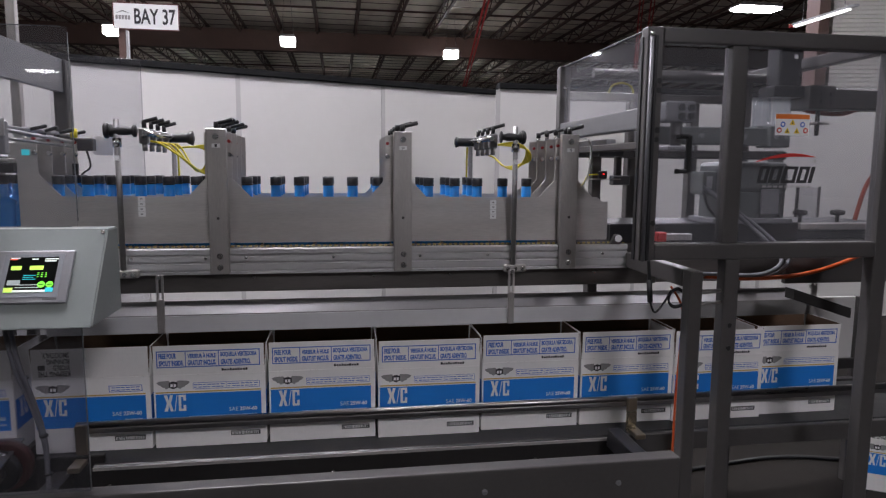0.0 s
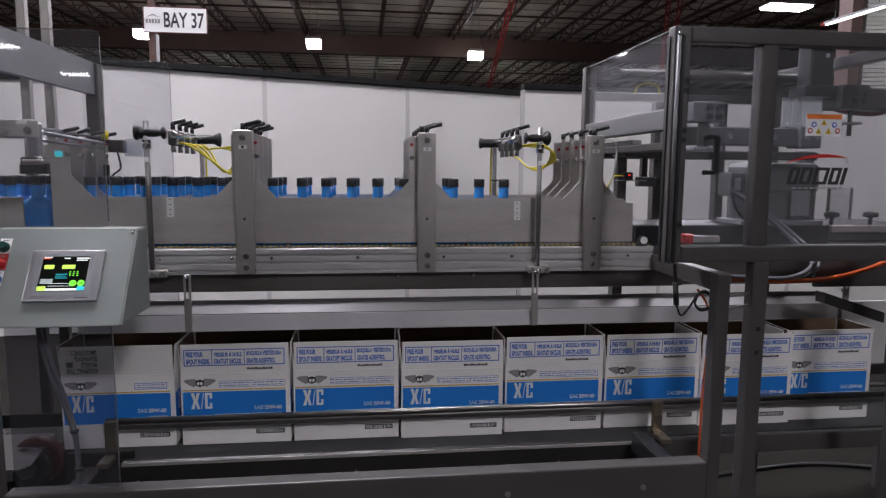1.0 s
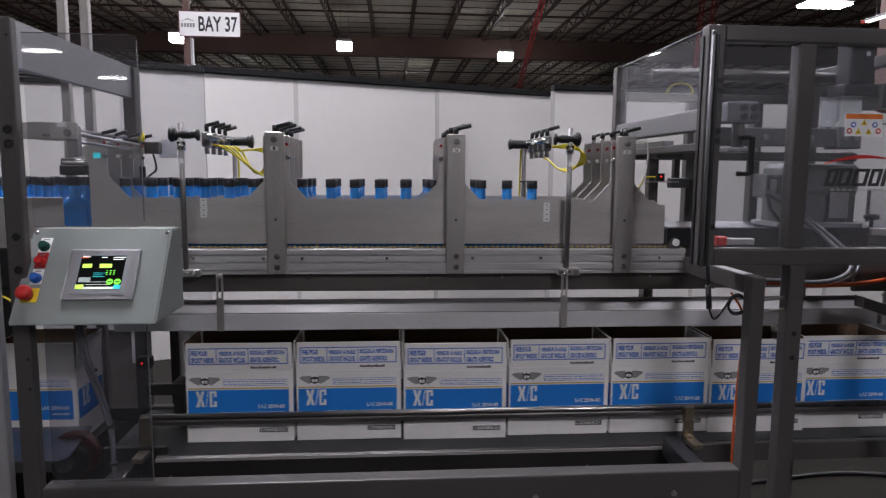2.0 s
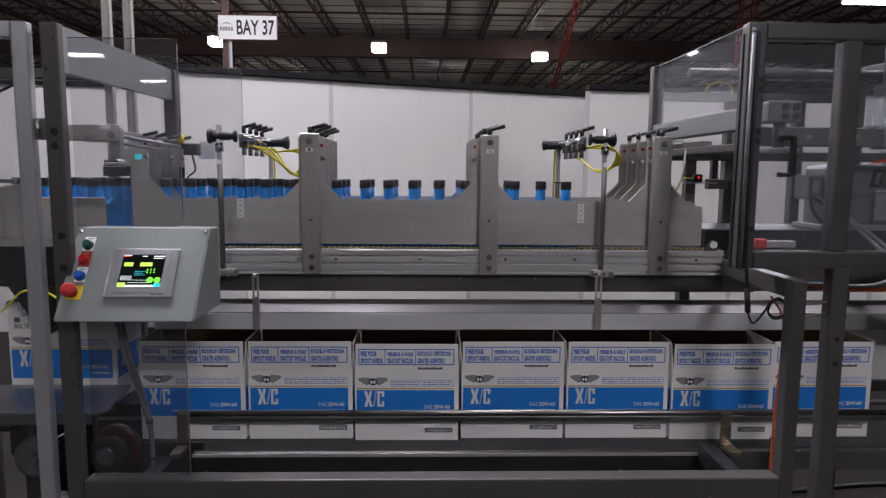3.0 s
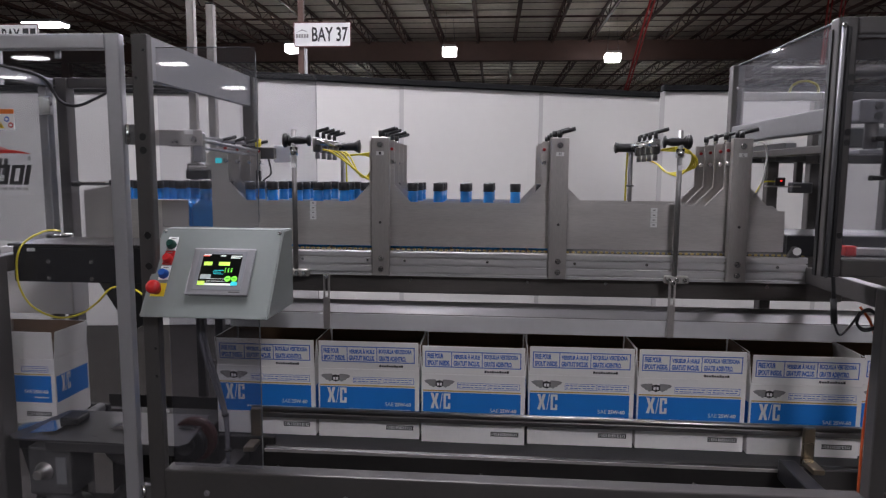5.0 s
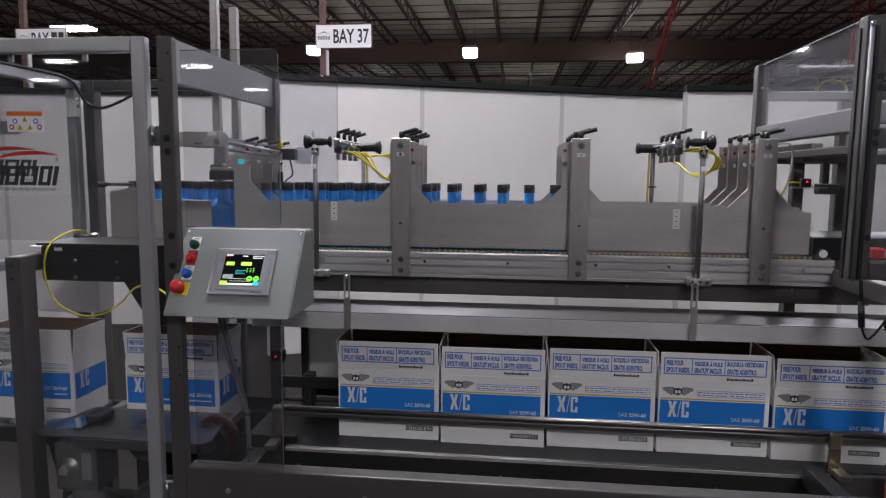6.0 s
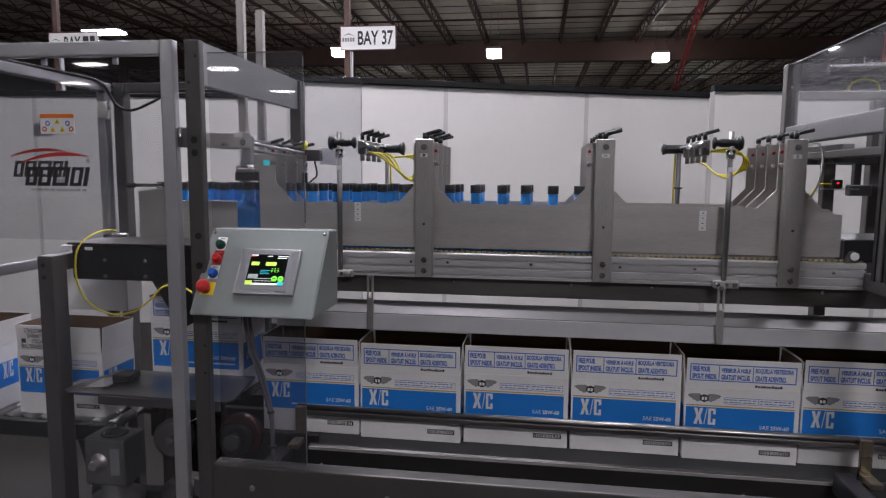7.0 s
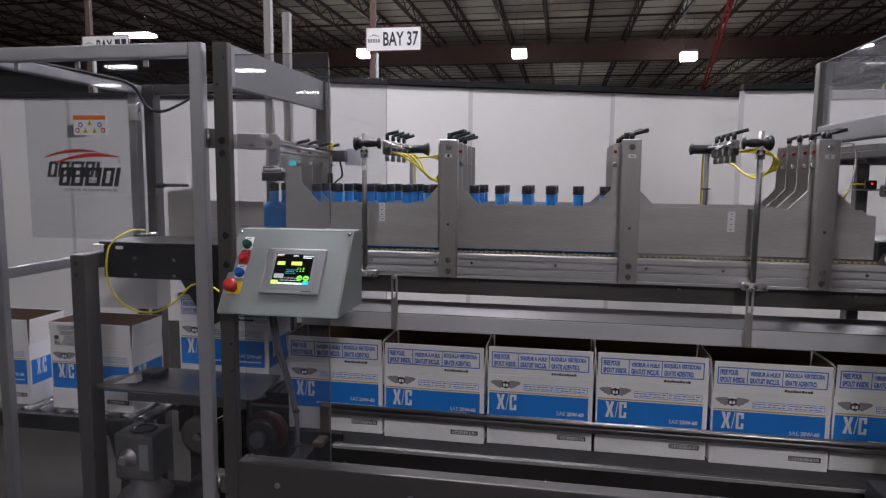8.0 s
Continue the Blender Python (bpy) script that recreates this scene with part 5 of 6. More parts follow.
# black machine plate with bolts, post below
blackp = thing("station_beam", (0, 0, 0), "black station beam with bolts on a dark grey leg", "machine frame")
part("beam_plate", block(B(), -1.716, -1.10, 2.20, 2.23, 1.225, 1.352, 0.004), BLACK_PAINT, blackp)
part("top_shelf", block(B(), -1.735, -1.10, 2.20, 2.46, 1.353, 1.362, 0.002), GREY_DK, blackp)
part("leg", block(B(), -1.778, -1.718, 2.10, 2.175, 0.0, 1.322, 0.006, 2), GREY, blackp)
part("leg_tie", block(B(), -1.778, -1.722, 2.175, 2.80, 1.262, 1.322, 0.006, 2), GREY, blackp)
part("gusset", prism(B(), [(-1.40, 1.225), (-1.20, 1.225), (-1.20, 1.10), (-1.29, 1.05)], 2.205, 2.225), BLACK_PAINT, blackp)
for x in (-1.58, -1.42, -1.27, -1.15):
    for z in (1.30, 1.24):
        bolt(blackp, x, 2.199, z, 0.006)
holes(blackp, [(-1.752, 2.10, z) for z in (1.29, 1.245)], 0.009)
part("sticker", block(B(), -1.66, -1.63, 2.1985, 2.1998, 1.335, 1.347), LABEL, blackp)
part("fitting", rod(B(), (-1.68, 2.34, 1.375), (-1.58, 2.34, 1.382), 0.008, 10), CHROME, blackp)
ycab = thing("station_cable", (0, 0, 0), "yellow sensor cable looping before the station beam", "cable")
part("run", hose([(-1.60, 2.30, 1.40), (-1.64, 2.26, 1.40), (-1.67, 2.18, 1.35), (-1.68, 2.17, 1.24), (-1.64, 2.17, 1.15), (-1.55, 2.17, 1.105), (-1.46, 2.17, 1.115),
                  (-1.39, 2.17, 1.16), (-1.33, 2.17, 1.215), (-1.25, 2.17, 1.21), (-1.15, 2.10, 1.18)], 0.0038), YELLOW, ycab)
chute = thing("case_chute", (0, 0, 0), "white case chute panel behind the station beam", "chute")
part("panel", block(B(), -2.097, -1.783, 2.62, 2.73, 1.012, 1.30, 0.003), CARTON, chute)
part("post", block(B(), -1.96, -1.92, 2.731, 2.76, 0.0, 1.30, 0.003), GREY_DK, chute)
# roller conveyor going off past the station
rollers = thing("roller_conveyor", (0, 0, 0), "dark roller conveyor carrying loaded cases away", "roller conveyor")
part("front_rail", block(B(), -3.6, -1.68, 2.34, 2.37, 0.53, 0.60, 0.004), BLACK_PAINT, rollers)
part("rear_rail", block(B(), -3.6, -1.68, 2.66, 2.69, 0.53, 0.60, 0.004), BLACK_PAINT, rollers)
for i in range(24):
    part("roller", rod(B(), (0, 2.371, 0), (0, 2.659, 0), 0.022, 14), ROLLER, rollers, m=pose(-3.55 + 0.08 * i, 0, 0.588))
part("support", prism(B(), [(-1.88, 0.53), (-1.70, 0.53), (-1.70, 0.10), (-1.76, 0.10)], 2.38, 2.41), BLACK_PAINT, rollers)
part("support", block(B(), -3.2, -3.15, 2.38, 2.43, 0.0, 0.53, 0.003), BLACK_PAINT, rollers)
gearb = thing("lift_gearbox", (-1.575, 2.20, 0.40), "cast grey worm gearbox with flange under the lift", "gearbox")
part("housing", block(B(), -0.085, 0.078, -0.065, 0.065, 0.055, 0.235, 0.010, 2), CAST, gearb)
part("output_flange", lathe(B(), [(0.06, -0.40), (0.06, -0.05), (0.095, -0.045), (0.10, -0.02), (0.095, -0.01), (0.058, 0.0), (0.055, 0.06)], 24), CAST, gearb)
part("shaft_hub", lathe(B(), [(0.016, -0.105), (0.018, -0.10), (0.018, -0.068), (0.034, -0.067), (0.036, -0.06)], 18, axis="Y", c=(-0.025, 0, 0.145)), STEEL, gearb)
part("top_bore", lathe(B(), [(0.05, 0.234), (0.05, 0.240), (0.036, 0.240), (0.036, 0.236)], 20), BLACK, gearb)
part("nameplate", block(B(), 0.022, 0.06, -0.0675, -0.0655, 0.10, 0.20), GREY_LT, gearb)
motor2 = thing("belt_motor", (-1.32, 2.25, 0.20), "dark belt drive with pulleys under the lift", "belt drive")
part("body", lathe(B(), [(0.07, 0.0), (0.09, 0.02), (0.09, 0.22), (0.06, 0.25)], 20), GREY_DK, motor2)
part("stand", block(B(), -0.10, 0.10, -0.08, 0.08, -0.20, 0.0, 0.01), GREY_DK, motor2)
part("pulley", lathe(B(), [(0.06, -0.02), (0.075, -0.018), (0.065, 0.0), (0.075, 0.018), (0.06, 0.02)], 20, axis="Y", c=(-0.03, -0.02, 0.42)), GREY, motor2)
part("pulley_pin", rod(B(), (-0.03, -0.06, 0.42), (-0.03, 0.3, 0.42), 0.015, 10), CHROME, motor2)
part("wheel", lathe(B(), [(0.03, -0.012), (0.062, -0.016), (0.068, -0.012), (0.068, 0.012), (0.05, 0.02)], 24, axis="Y", c=(0.206, 0.0, 0.42)), BLACK, motor2, "black drive wheel")
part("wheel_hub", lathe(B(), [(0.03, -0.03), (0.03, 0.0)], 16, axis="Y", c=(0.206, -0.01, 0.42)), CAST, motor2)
part("belt_guard", lathe(B(), [(0.074, 0.022), (0.084, 0.022), (0.084, 0.05), (0.074, 0.05)], 28, axis="Y", c=(0.215, 0.0, 0.425)), BELT_RED, motor2, "dark red belt guard ring")
part("side_plate", block(B(), 0.30, 0.52, 0.04, 0.06, 0.24, 0.44, 0.003), GREY_DK, motor2)
cross = thing("lift_undercarriage", (0, 0, 0), "dark grey cross frame under the case lift", "machine frame")
# dark sheet added to keep the gap behind the lift black
part("back_panel", block(B(), -1.76, -1.0, 2.80, 2.806, 0.0, 0.60, 0.002), GREY_DK, cross)
tube(-1.765, -1.085, 2.30, 2.35, 0.30, 0.36, GREY_DK, cross, "low_beam")
tube(-1.765, -1.085, 2.55, 2.60, 0.10, 0.16, GREY_DK, cross, "low_beam")
tube(-1.765, -1.085, 2.72, 2.76, 0.40, 0.56, GREY_DK, cross, "rear_beam")
for x in (-1.47, -1.20):
    tube(x, x + 0.035, 2.36, 2.40, 0.0, 0.56, GREY_DK, cross, "guide_post")


# case lift with the steel table
lift = thing("lift_table", (-1.36, 2.43, 0.0), "stainless lift table that raises a carton to the bottles", "lift table")
part("platform", block(B(), -0.18, 0.25, -0.05, 0.20, -0.012, -0.004, 0.002), GREY_DK, lift)
bm = B()
prism(bm, [(-0.36, -0.30), (-0.32, -0.33), (0.29, -0.34), (0.31, -0.31), (0.27, -0.046), (-0.30, -0.046)], 0.062, 0.068, "Z")
part("front_wing", bm, STEEL_WING, lift, "brushed steel front wing")
part("wing_lip", block(B(), -0.20, 0.27, -0.338, -0.334, 0.030, 0.062, 0.001), STEEL_WING, lift)
part("wing_bracket", prism(B(), [(-0.32, 0.062), (-0.046, 0.062), (-0.046, -0.03), (-0.12, 0.0)], 0.20, 0.206, "X"), STEEL_WING, lift)
part("wing_bracket", prism(B(), [(-0.30, 0.062), (-0.046, 0.062), (-0.046, -0.03), (-0.12, 0.0)], -0.16, -0.154, "X"), GREY_DK, lift)
part("push_flap", prism(B(), [(-0.40, 0.052), (-0.20, 0.0745), (-0.20, 0.079), (-0.40, 0.057)], -0.28, -0.16), CHROME, lift, "bright steel push flap")
part("flap_knuckle", block(B(), -0.24, -0.17, -0.20, -0.12, 0.069, 0.095, 0.004), BLACK, lift)
for x in (-0.12, 0.10):
    part("lift_rod", rod(B(), (x, 0.0, -0.30), (x, 0.0, -0.01), 0.018, 12), GREY_DK, lift)


# ---------------------------------------------------------------- cartons
CW, CD, CH, CF = 0.388, 0.215, 0.268, 0.109      # width, depth, body height, flap


def side_print(bm_blue, bm_white, bm_grey, depth):
    bar(bm_blue, -depth / 2 + 0.008, depth / 2 - 0.008, 0.088, 0.196, -0.0004)
    hour_glass(bm_white, -0.07, 0.125, 0.055, 0.068)
    bar(bm_grey, -0.07, 0.07, 0.212, 0.236, -0.0004)


def hour_glass(bm, x, z, w, h, y=-0.0008):
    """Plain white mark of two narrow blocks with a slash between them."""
    a = w * 0.42
    flat(bm, [(x, z), (x + a * 0.38, z), (x + a * 0.52, z + h * 0.36), (x + a * 0.68, z), (x + a, z), (x + a * 0.74, z + h * 0.5), (x + a, z + h), (x + a * 0.65, z + h),
              (x + a * 0.52, z + h * 0.66), (x + a * 0.36, z + h), (x, z + h), (x + a * 0.3, z + h * 0.5)], y)
    flat(bm, [(x + w * 0.46, z), (x + w * 0.50, z), (x + w * 0.62, z + h), (x + w * 0.58, z + h)], y)
    b, t = x + w * 0.66, w * 0.12
    bar(bm, b, b + t, z, z + h, y)
    bar(bm, b + t, x + w - t, z, z + h * 0.14, y)
    bar(bm, b + t, x + w - t, z + h * 0.86, z + h, y)
    bar(bm, x + w - t, x + w, z, z + h * 0.36, y)
    bar(bm, x + w - t, x + w, z + h * 0.64, z + h, y)


def wings(bm, x, z, w, h, y):
    half = [(0.0, 0.78), (0.10, 0.92), (0.36, 0.98), (0.43, 0.70), (0.41, 0.20), (0.29, 0.0), (0.24, 0.18), (0.17, 0.22), (0.13, 0.42), (0.06, 0.52)]
    flat(bm, [(x + w * u, z + h * v) for u, v in half], y)
    flat(bm, [(x + w * (1 - u), z + h * v) for u, v in half], y)


def carton(name_label, slogan):
    ob = thing("carton", (0, 0, 0), name_label, "carton", "cartons on the line")
    hw, hd, t = CW / 2, CD / 2, 0.004
    # open shell with board thickness
    bm = B()
    rings = []
    for d, z in ((0, 0), (0, CH), (t, CH), (t, t)):
        rings.append([bm.verts.new((sx * (hw - d), sy * (hd - d), z)) for sx, sy in ((-1, -1), (1, -1), (1, 1), (-1, 1))])
    for p, q in zip(rings, rings[1:]):
        for i in range(4):
            bm.faces.new((p[i], p[(i + 1) % 4], q[(i + 1) % 4], q[i]))
    bm.faces.new(rings[0][::-1])
    bm.faces.new(rings[-1])
    part("body", bm, CARTON, ob)
    bm = B()
    block(bm, -hw + t, hw - t, -hd + t, -hd + t + 0.001, t, CH)
    block(bm, -hw + t, hw - t, hd - t - 0.001, hd - t, t, CH)
    block(bm, -hw + t, -hw + t + 0.001, -hd + 0.006, hd - 0.006, t, CH)
    block(bm, hw - t - 0.001, hw - t, -hd + 0.006, hd - 0.006, t, CH)
    part("lining", bm, KRAFT, ob, "brown inside")
    # upright flaps, white outside and brown inside
    def flap(name, x0, x1, y0, y1, inner, m):
        f = part(name, block(B(), x0, x1, y0, y1, 0.001, CF, 0.0008), CARTON, ob, m=m)
        part("inside_face", block(B(), x0 + 0.001, x1 - 0.001, inner, inner + 0.001, 0.002, CF - 0.001), KRAFT, f)
        return f
    front = flap("front_flap", -hw + 0.003, hw - 0.003, 0, 0.004, 0.0041, pose(0, -hd, CH, 2.0))
    flap("back_flap", -hw + 0.003, hw - 0.003, -0.004, 0, -0.0051, pose(0, hd, CH, -3.0))
    left = part("side_flap", block(B(), 0, 0.004, -hd + 0.006, hd - 0.006, 0.001, CF, 0.0008), CARTON, ob, m=pose(-hw, 0, CH, 0, -5.0))
    part("inside_face", block(B(), 0.0041, 0.0051, -hd + 0.007, hd - 0.007, 0.002, CF - 0.001), KRAFT, left)
    right = part("side_flap", block(B(), -0.004, 0, -hd + 0.006, hd - 0.006, 0.001, CF, 0.0008), CARTON, ob, m=pose(hw, 0, CH, 0, 4.0))
    part("inside_face", block(B(), -0.0051, -0.0041, -hd + 0.007, hd - 0.007, 0.002, CF - 0.001), KRAFT, right)
    # printing on the front
    y = -hd - 0.0004
    X = -hw
    part("blue_band", bar(B(), X + 0.006, X + 0.372, 0.090, 0.199, y), INK_BLUE, ob, "printed blue band")
    part("gold_line", bar(B(), X + 0.006, X + 0.372, 0.2025, 0.207, y), INK_GOLD, ob, "printed gold line")
    bm = B()
    hour_glass(bm, X + 0.034, 0.135, 0.075, 0.060, y - 0.0004)
    part("white_mark", bm, INK_WHITE, ob, "white mark of narrow blocks")
    bm = B()
    letters(bm, "SAE", X + 0.258, X + 0.290, 0.127, 0.142, y - 0.0004, 0.0)
    part("grade_lettering", bm, INK_WHITE, ob)
    bm = B()
    letters(bm, "25W-60", X + 0.295, X + 0.357, 0.127, 0.142, y - 0.0004, 0.035)
    part("grade_lettering", bm, INK_WHITE, ob)
    bm = B()
    n = 9 if slogan else 22
    for i in range(n):
        u = X + (0.30 if slogan else 0.118) + i * (0.0066 if slogan else 0.0109)
        bar(bm, u, u + (0.005 if slogan else 0.0085), 0.108, 0.114, y - 0.0004)
    part("white_print", bm, INK_WHITE, ob, "white printing")
    bm = B()
    wings(bm, X + 0.010, 0.217, 0.115, 0.032, y)
    part("wing_print", bm, INK_GREY, ob, "grey winged badge")
    bm = B()
    flat(bm, [(X + 0.053, 0.223), (X + 0.0675, 0.217), (X + 0.082, 0.223), (X + 0.082, 0.241), (X + 0.0675, 0.246), (X + 0.053, 0.241)], y - 0.0006)
    part("badge_shield", bm, INK_BLACK, ob)
    bm = B()
    bar(bm, X + 0.058, X + 0.066, 0.225, 0.236, y - 0.001)
    bar(bm, X + 0.069, X + 0.077, 0.225, 0.236, y - 0.001)
    part("badge_mark", bm, LABEL, ob)
    bm = B()
    if not slogan:
        outline(bm, X + 0.135, X + 0.368, 0.214, 0.238, 0.0014, y)
        bar(bm, X + 0.25, X + 0.2512, 0.215, 0.237, y)
        for r in range(2):
            for i in range(7):
                for off in (0.138, 0.255):
                    bar(bm, X + off + i * 0.0155, X + off + 0.013 + i * 0.0155 - (0.004 if (i + r) % 3 == 0 else 0), 0.2195 + r * 0.009, 0.2225 + r * 0.009, y)
    else:
        outline(bm, X + 0.25, X + 0.362, 0.214, 0.238, 0.0022, y)
        for r in range(2):
            for i in range(6):
                bar(bm, X + 0.258 + i * 0.0165, X + 0.271 + i * 0.0165, 0.2195 + r * 0.009, 0.2225 + r * 0.009, y)
    part("small_print", bm, INK_NAVY, ob, "small blue printed box")
    bm = B()
    bar(bm, X + 0.262, X + 0.366, 0.034, 0.052, y)
    part("barcode_field", bm, INK_BLACK, ob, "printed barcode field")
    bm = B()
    rnd = random.Random(4)
    u = X + 0.266
    while u < X + 0.360:
        wd = rnd.choice((0.0012, 0.002, 0.003))
        bar(bm, u, u + wd, 0.037, 0.049, y - 0.0004)
        u += wd + rnd.choice((0.0015, 0.0025, 0.004))
    part("barcode_gaps", bm, CARTON, ob)
    # printing on the front flap
    fy = -0.0005
    if not slogan:
        bm = B()
        z0, z1 = 0.028, 0.090
        outline(bm, X + 0.014, X + 0.371, z0, z1, 0.0036, fy)
        bar(bm, X + 0.1115, X + 0.1143, z0, z1, fy)
        bar(bm, X + 0.2255, X + 0.2283, z0, z1, fy)
        rows = ((0.022, 0.082, "FREE POUR", 0.022, 0.106, "SPOUT INSIDE."), (0.120, 0.218, "VERSEUR À HUILE", 0.120, 0.218, "GRATUIT INCLUS."),
                (0.234, 0.360, "BOQUILLA VERTEDORA", 0.234, 0.338, "GRATIS ADENTRO."))
        for a0, a1, s1, b0, b1, s2 in rows:
            letters(bm, s1, X + a0, X + a1, 0.0615, 0.0815, fy - 0.0003, 0.05)
            letters(bm, s2, X + b0, X + b1, 0.0345, 0.0545, fy - 0.0003, 0.05)
        part("header_print", bm, INK_NAVY, front, "blue lettering in a frame")
        bm = B()
        for i in range(10):
            bar(bm, X + 0.236 + i * 0.0092, X + 0.2435 + i * 0.0092, 0.011, 0.018 + 0.002 * (i % 3 == 0), fy)
        tagged(part("address_print", bm, INK_BLACK, front), kind="stuff")
    else:
        bm = B()
        for i, (s, wd) in enumerate((("KEEPING THE", 0.105), ("WORLD", 0.055), ("RUNNING", 0.075), ("SMOOTHLY.", 0.09))):
            letters(bm, s, X + 0.128 - wd, X + 0.128, 0.010 + 0.0225 * i, 0.0295 + 0.0225 * i, fy - 0.0003, 0.03, turned=True)
        bar(bm, X + 0.024, X + 0.046, 0.034, 0.052, fy)
        part("slogan_print", bm, INK_SLOGAN, front, "grey slogan printed upside down")
    # printing on both ends
    for s in (-1, 1):
        b1, b2, b3 = B(), B(), B()
        side_print(b1, b2, b3, CD)
        m = pose(s * hw, 0, 0, 0, 0, 90 * s)
        part("end_band", b1, INK_BLUE, ob, "blue band on the carton end", m=m)
        part("end_mark", b2, INK_WHITE, ob, m=m)
        b3.free()

    return ob


def slot_x(k):
    return YB * float(np.interp(k, [0, 1, 5, 6, 7, 8], [-0.444, -0.2765, 0.392, 0.555, 0.707, 0.874])) + 0.196


plain = carton("white open carton with blue band and printed header", False)
first = carton("white open carton with blue band and upside-down slogan", True)
CY = YB + CD / 2
cartons = []
cartons.append((0, first))
for k in range(1, 8):
    c = plain if k == 1 else copy_thing(plain, pose(0, 0, 0))
    cartons.append((k, c))
gone = copy_thing(first, pose(0, 0, 0))
tagged(gone, "white filled carton with blue band on the roller conveyor")
# a carton standing on the floor beyond the machine
spare = copy_thing(first, pose(2.86, 2.82, 0.0, 0, 0, -32))
tagged(spare, "white carton with blue band standing on the floor")


# ---------------------------------------------------------------- bottles
def bottle():
    ob = thing("bottle", (0, 0, 0), "blue plastic quart bottle with black cap", "bottle", "bottles in the lanes")
    bm = B()
    sections = [(0.046, 0.030, 0.0), (0.0475, 0.032, 0.004), (0.0475, 0.032, 0.138), (0.0455, 0.031, 0.152), (0.038, 0.027, 0.164), (0.027, 0.022, 0.171), (0.0205, 0.0195, 0.176), (0.0188, 0.0188, 0.181), (0.0186, 0.0186, 0.226)]
    rings, seg = [], 20
    for a, b, z in sections:
        e = 0.5 if z < 0.16 else 1.0
        ring = []
        for i in range(seg):
            w = 2 * math.pi * i / seg
            c, s = math.cos(w), math.sin(w)
            ring.append(bm.verts.new((a * math.copysign(abs(c) ** e, c), b * math.copysign(abs(s) ** e, s), z)))
        rings.append(ring)
    for p, q in zip(rings, rings[1:]):
        for i in range(seg):
            bm.faces.new((p[i], p[(i + 1) % seg], q[(i + 1) % seg], q[i])).smooth = True
    bm.faces.new(rings[0][::-1])
    bm.faces.new(rings[-1])
    part("body", bm, BLUE, ob)
    bm = B()
    lathe(bm, [(0.0200, 0.219), (0.0212, 0.2195), (0.0212, 0.224), (0.0200, 0.2245), (0.0205, 0.226), (0.0205, 0.248), (0.019, 0.250)], 24)
    part("cap", bm, CAP, ob, "black screw cap")
    return ob


LANE_Z = 1.3365
proto = bottle()
bottles = []
for lane, ly in enumerate(LANE_YS):
    for n in range(23 if lane == 0 else 21):
        b = proto if not bottles else copy_thing(proto, pose(0, 0, 0))
        bottles.append((lane, n, b))


# ---------------------------------------------------------------- movements
def index_at(t):
    """How many slots the carton row has moved on."""
    return np.interp(t, [0, 1.8, 2.05, 2.3, 2.5, 6.03, 6.25, 6.5, 6.7, 8.0], [0, 0, 0.3, 0.78, 1, 1, 1.3, 1.78, 2, 2])


RAISE = 0.145


def lift_at(t):
    return float(np.interp(t, [0, 1.95, 2.2, 2.6, 2.75, 3.9, 4.1, 4.45, 4.6, 6.25, 6.5, 6.85, 7.0, 8.0],
                           [0, 0, 0.25, 0.92, 1, 1, 0.8, 0.1, 0, 0, 0.3, 0.93, 1, 1])) * RAISE


def feed_at(t):
    """How many bottle places the lanes have moved on."""
    return float(np.interp(t, [0, 0.2, 0.5, 0.8, 1.0, 1.4, 4.15, 4.3, 4.4, 4.5, 4.6, 4.7, 5.0, 5.15, 8.0], [0, 0.08, 0.5, 1.3, 1.95, 2, 2, 2.2, 2.5, 3.05, 3.65, 4.25, 5.75, 6, 6]))


LIFT_X = -0.640 * YB + CW / 2
OUT_X = -0.897 * YB + CW / 2
STEPS = sorted({round(0.1 * i, 2) for i in range(81)})


def first_carton_x(t, start, begin, leave):
    x0 = slot_x(start)
    into = [begin, begin + 0.10, begin + 0.25, begin + 0.45, begin + 0.75, begin + 0.95]
    xs = [x0, x0 - 0.02, x0 - 0.125, x0 - 0.24, x0 - 0.43, LIFT_X]
    if leave:
        into += [leave, leave + 0.15, leave + 0.5, leave + 0.75]
        xs += [LIFT_X, LIFT_X - 0.07, OUT_X + 0.08, OUT_X]
    return float(np.interp(t, into, xs))


def tidy(rows):
    """Drops rows in the middle of a rest."""
    kept = []
    for i, r in enumerate(rows):
        if 0 < i < len(rows) - 1 and all((rows[j][1].translation - r[1].translation).length < 1e-6 for j in (i - 1, i + 1)):
            continue
        kept.append(r)
    return kept


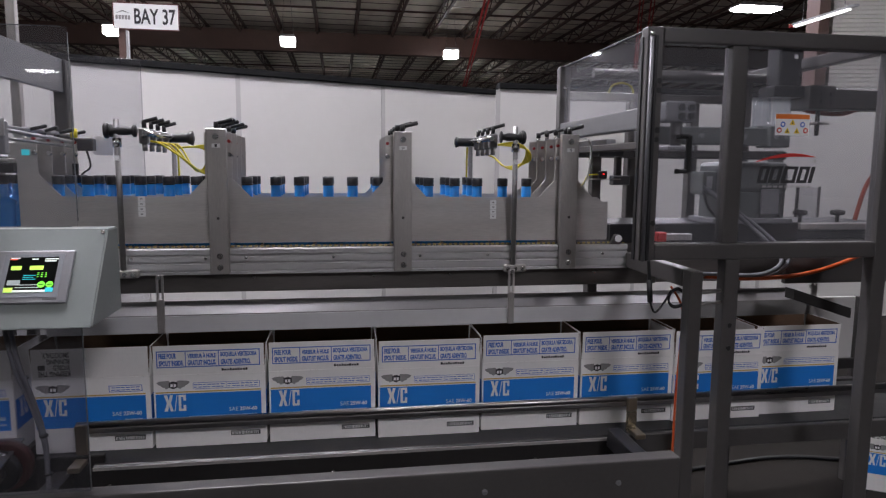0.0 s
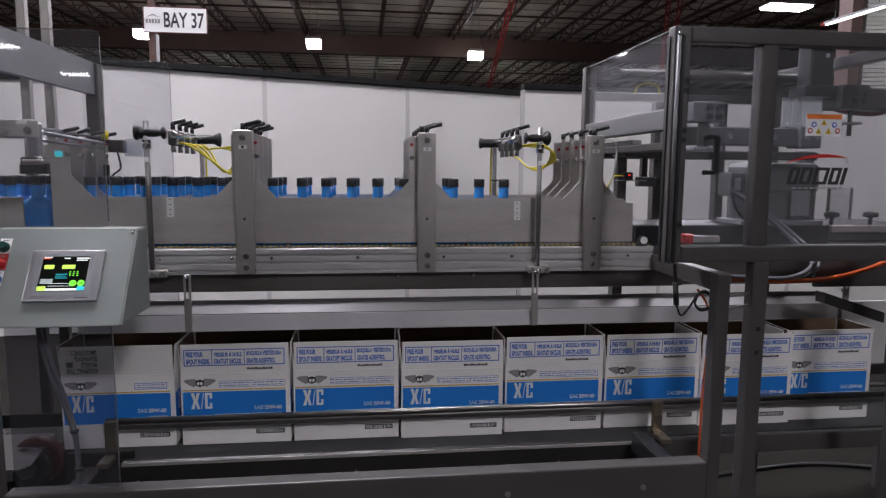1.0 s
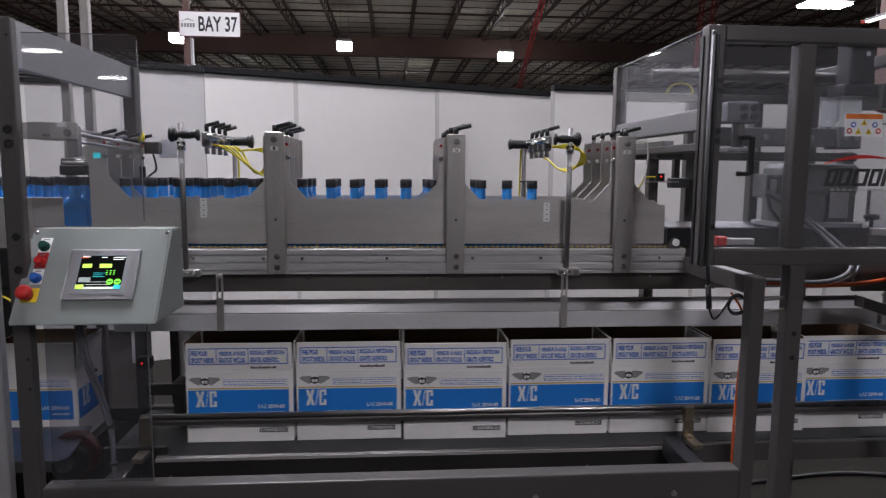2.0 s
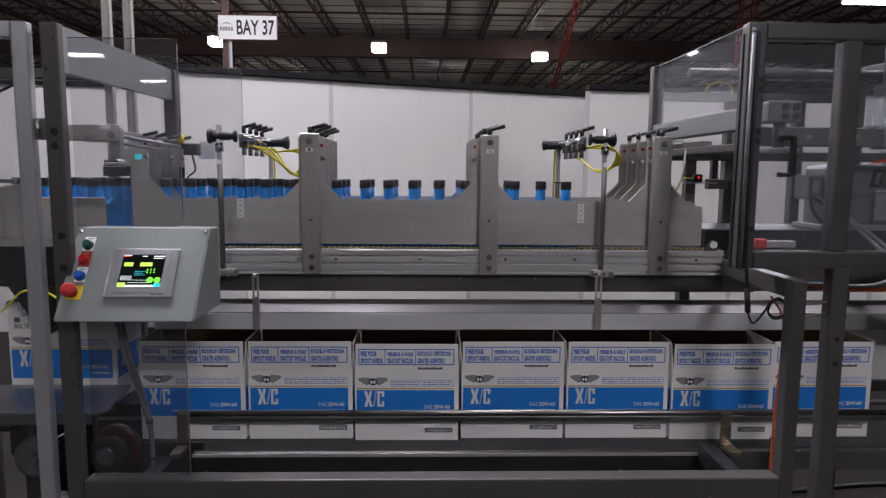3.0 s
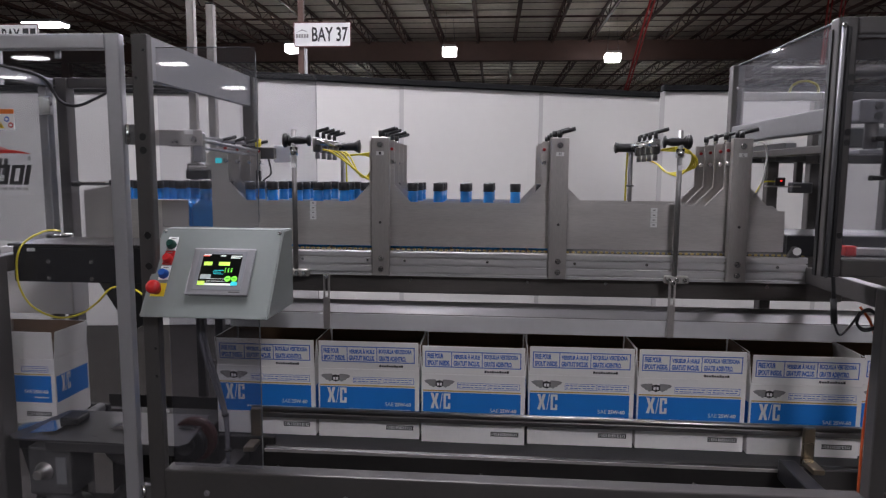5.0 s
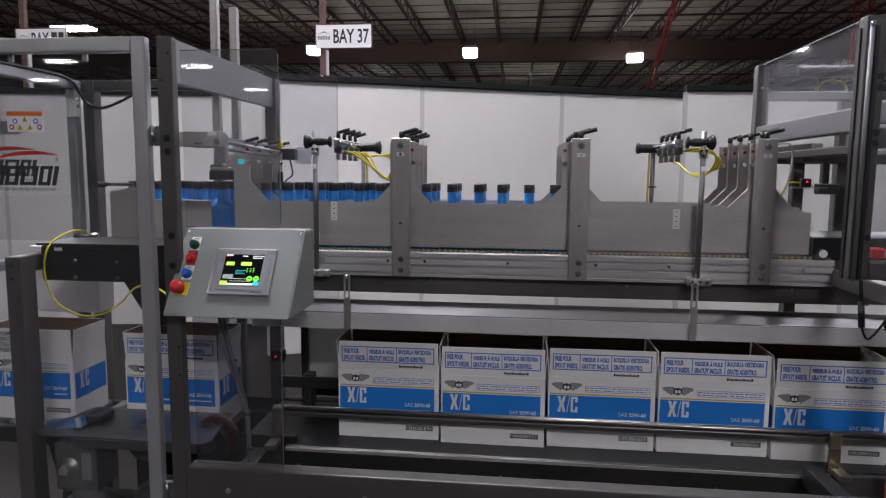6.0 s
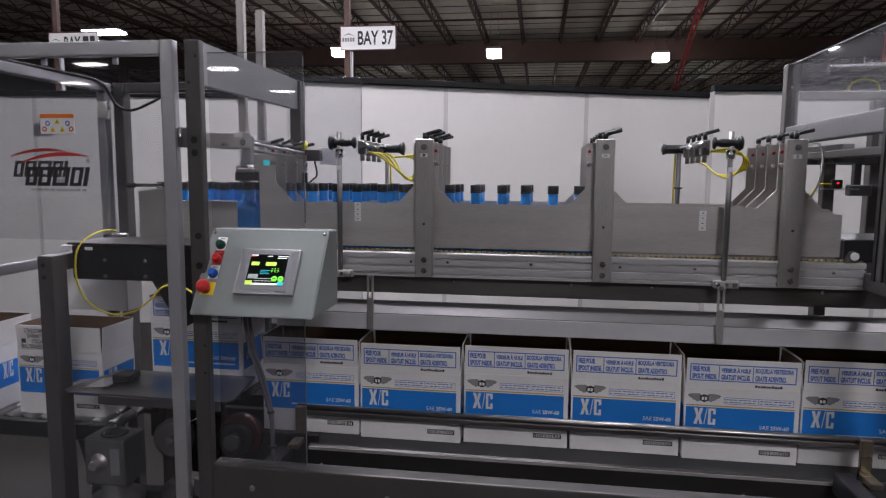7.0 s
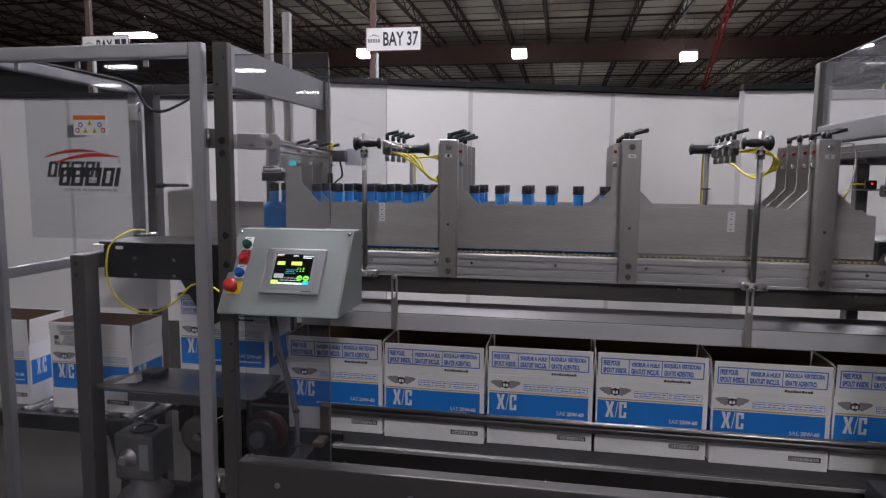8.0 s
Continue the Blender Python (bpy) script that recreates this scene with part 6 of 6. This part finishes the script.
def carton_xz(k, t):
    if k == 0:
        x = first_carton_x(t, 0, 0.95, 4.35)
        up = lift_at(t) if 1.9 < t < 4.7 else 0.0
    elif k == 1:
        x = slot_x(1 - min(1.0, float(index_at(t)))) if t < 5.0 else first_carton_x(t, 0, 5.0, None)
        up = lift_at(t) if t > 6.0 else 0.0
    else:
        x, up = slot_x(k - float(index_at(t))), 0.0
    return x, up


def motions():
    rnd = random.Random(7)
    for k, c in cartons:
        dy = 0.0 if k in (1, 2, 4, 5) else (-0.012 if k in (3, 6) else 0.004)
        dz = -0.006 if k in (3, 6) else 0.0
        turn = rnd.uniform(-0.4, 0.4)
        walk(c, tidy([(t, pose(carton_xz(k, t)[0], CY + dy, BASE + dz + carton_xz(k, t)[1], 0, 0, turn)) for t in STEPS]))
    walk(gone, tidy([(t, pose(float(np.interp(t, [0, 0.15, 0.45, 0.7, 4.7, 4.85, 5.1], [LIFT_X + 0.02, LIFT_X - 0.07, OUT_X + 0.08, OUT_X - 0.02, OUT_X - 0.02, OUT_X - 0.03, OUT_X - 0.50])), CY + 0.005, BASE, 0, 0, 1.0)) for t in STEPS]))
    walk(lift, tidy([(t, pose(-1.36, 2.43, BASE + lift_at(t))) for t in STEPS]))
    for lane, n, b in bottles:
        jig = rnd.uniform(-0.006, 0.006)
        rows = []
        drop = 3.22 if n < 4 else (7.28 if n < 8 else 99)
        host = 0 if n < 4 else 1
        for t in STEPS:
            if t <= drop:
                place = n - 14 - feed_at(t)
                x = -0.041 + 0.0962 * max(place, -3.0) + 0.0919 * min(place + 3.0, 0.0) + jig * (1 if n > 3 else 0)
                rows.append((t, pose(x, LANE_YS[lane], LANE_Z)))
            else:
                f = min(1.0, (t - drop) / 0.18)
                hx, up = carton_xz(host, t)
                gx = hx + (n % 4 - 1.5) * 0.0915
                gy = CY + (lane - 1) * 0.066
                x0, y0 = rows_hold[0], rows_hold[1]
                rows.append((t, pose(x0 + (gx - x0) * f, y0 + (gy - y0) * f, LANE_Z + (BASE + 0.006 + up - LANE_Z) * f)))
            if t <= drop:
                rows_hold = (rows[-1][1].translation.x, rows[-1][1].translation.y)
        walk(b, tidy(rows))


motions()
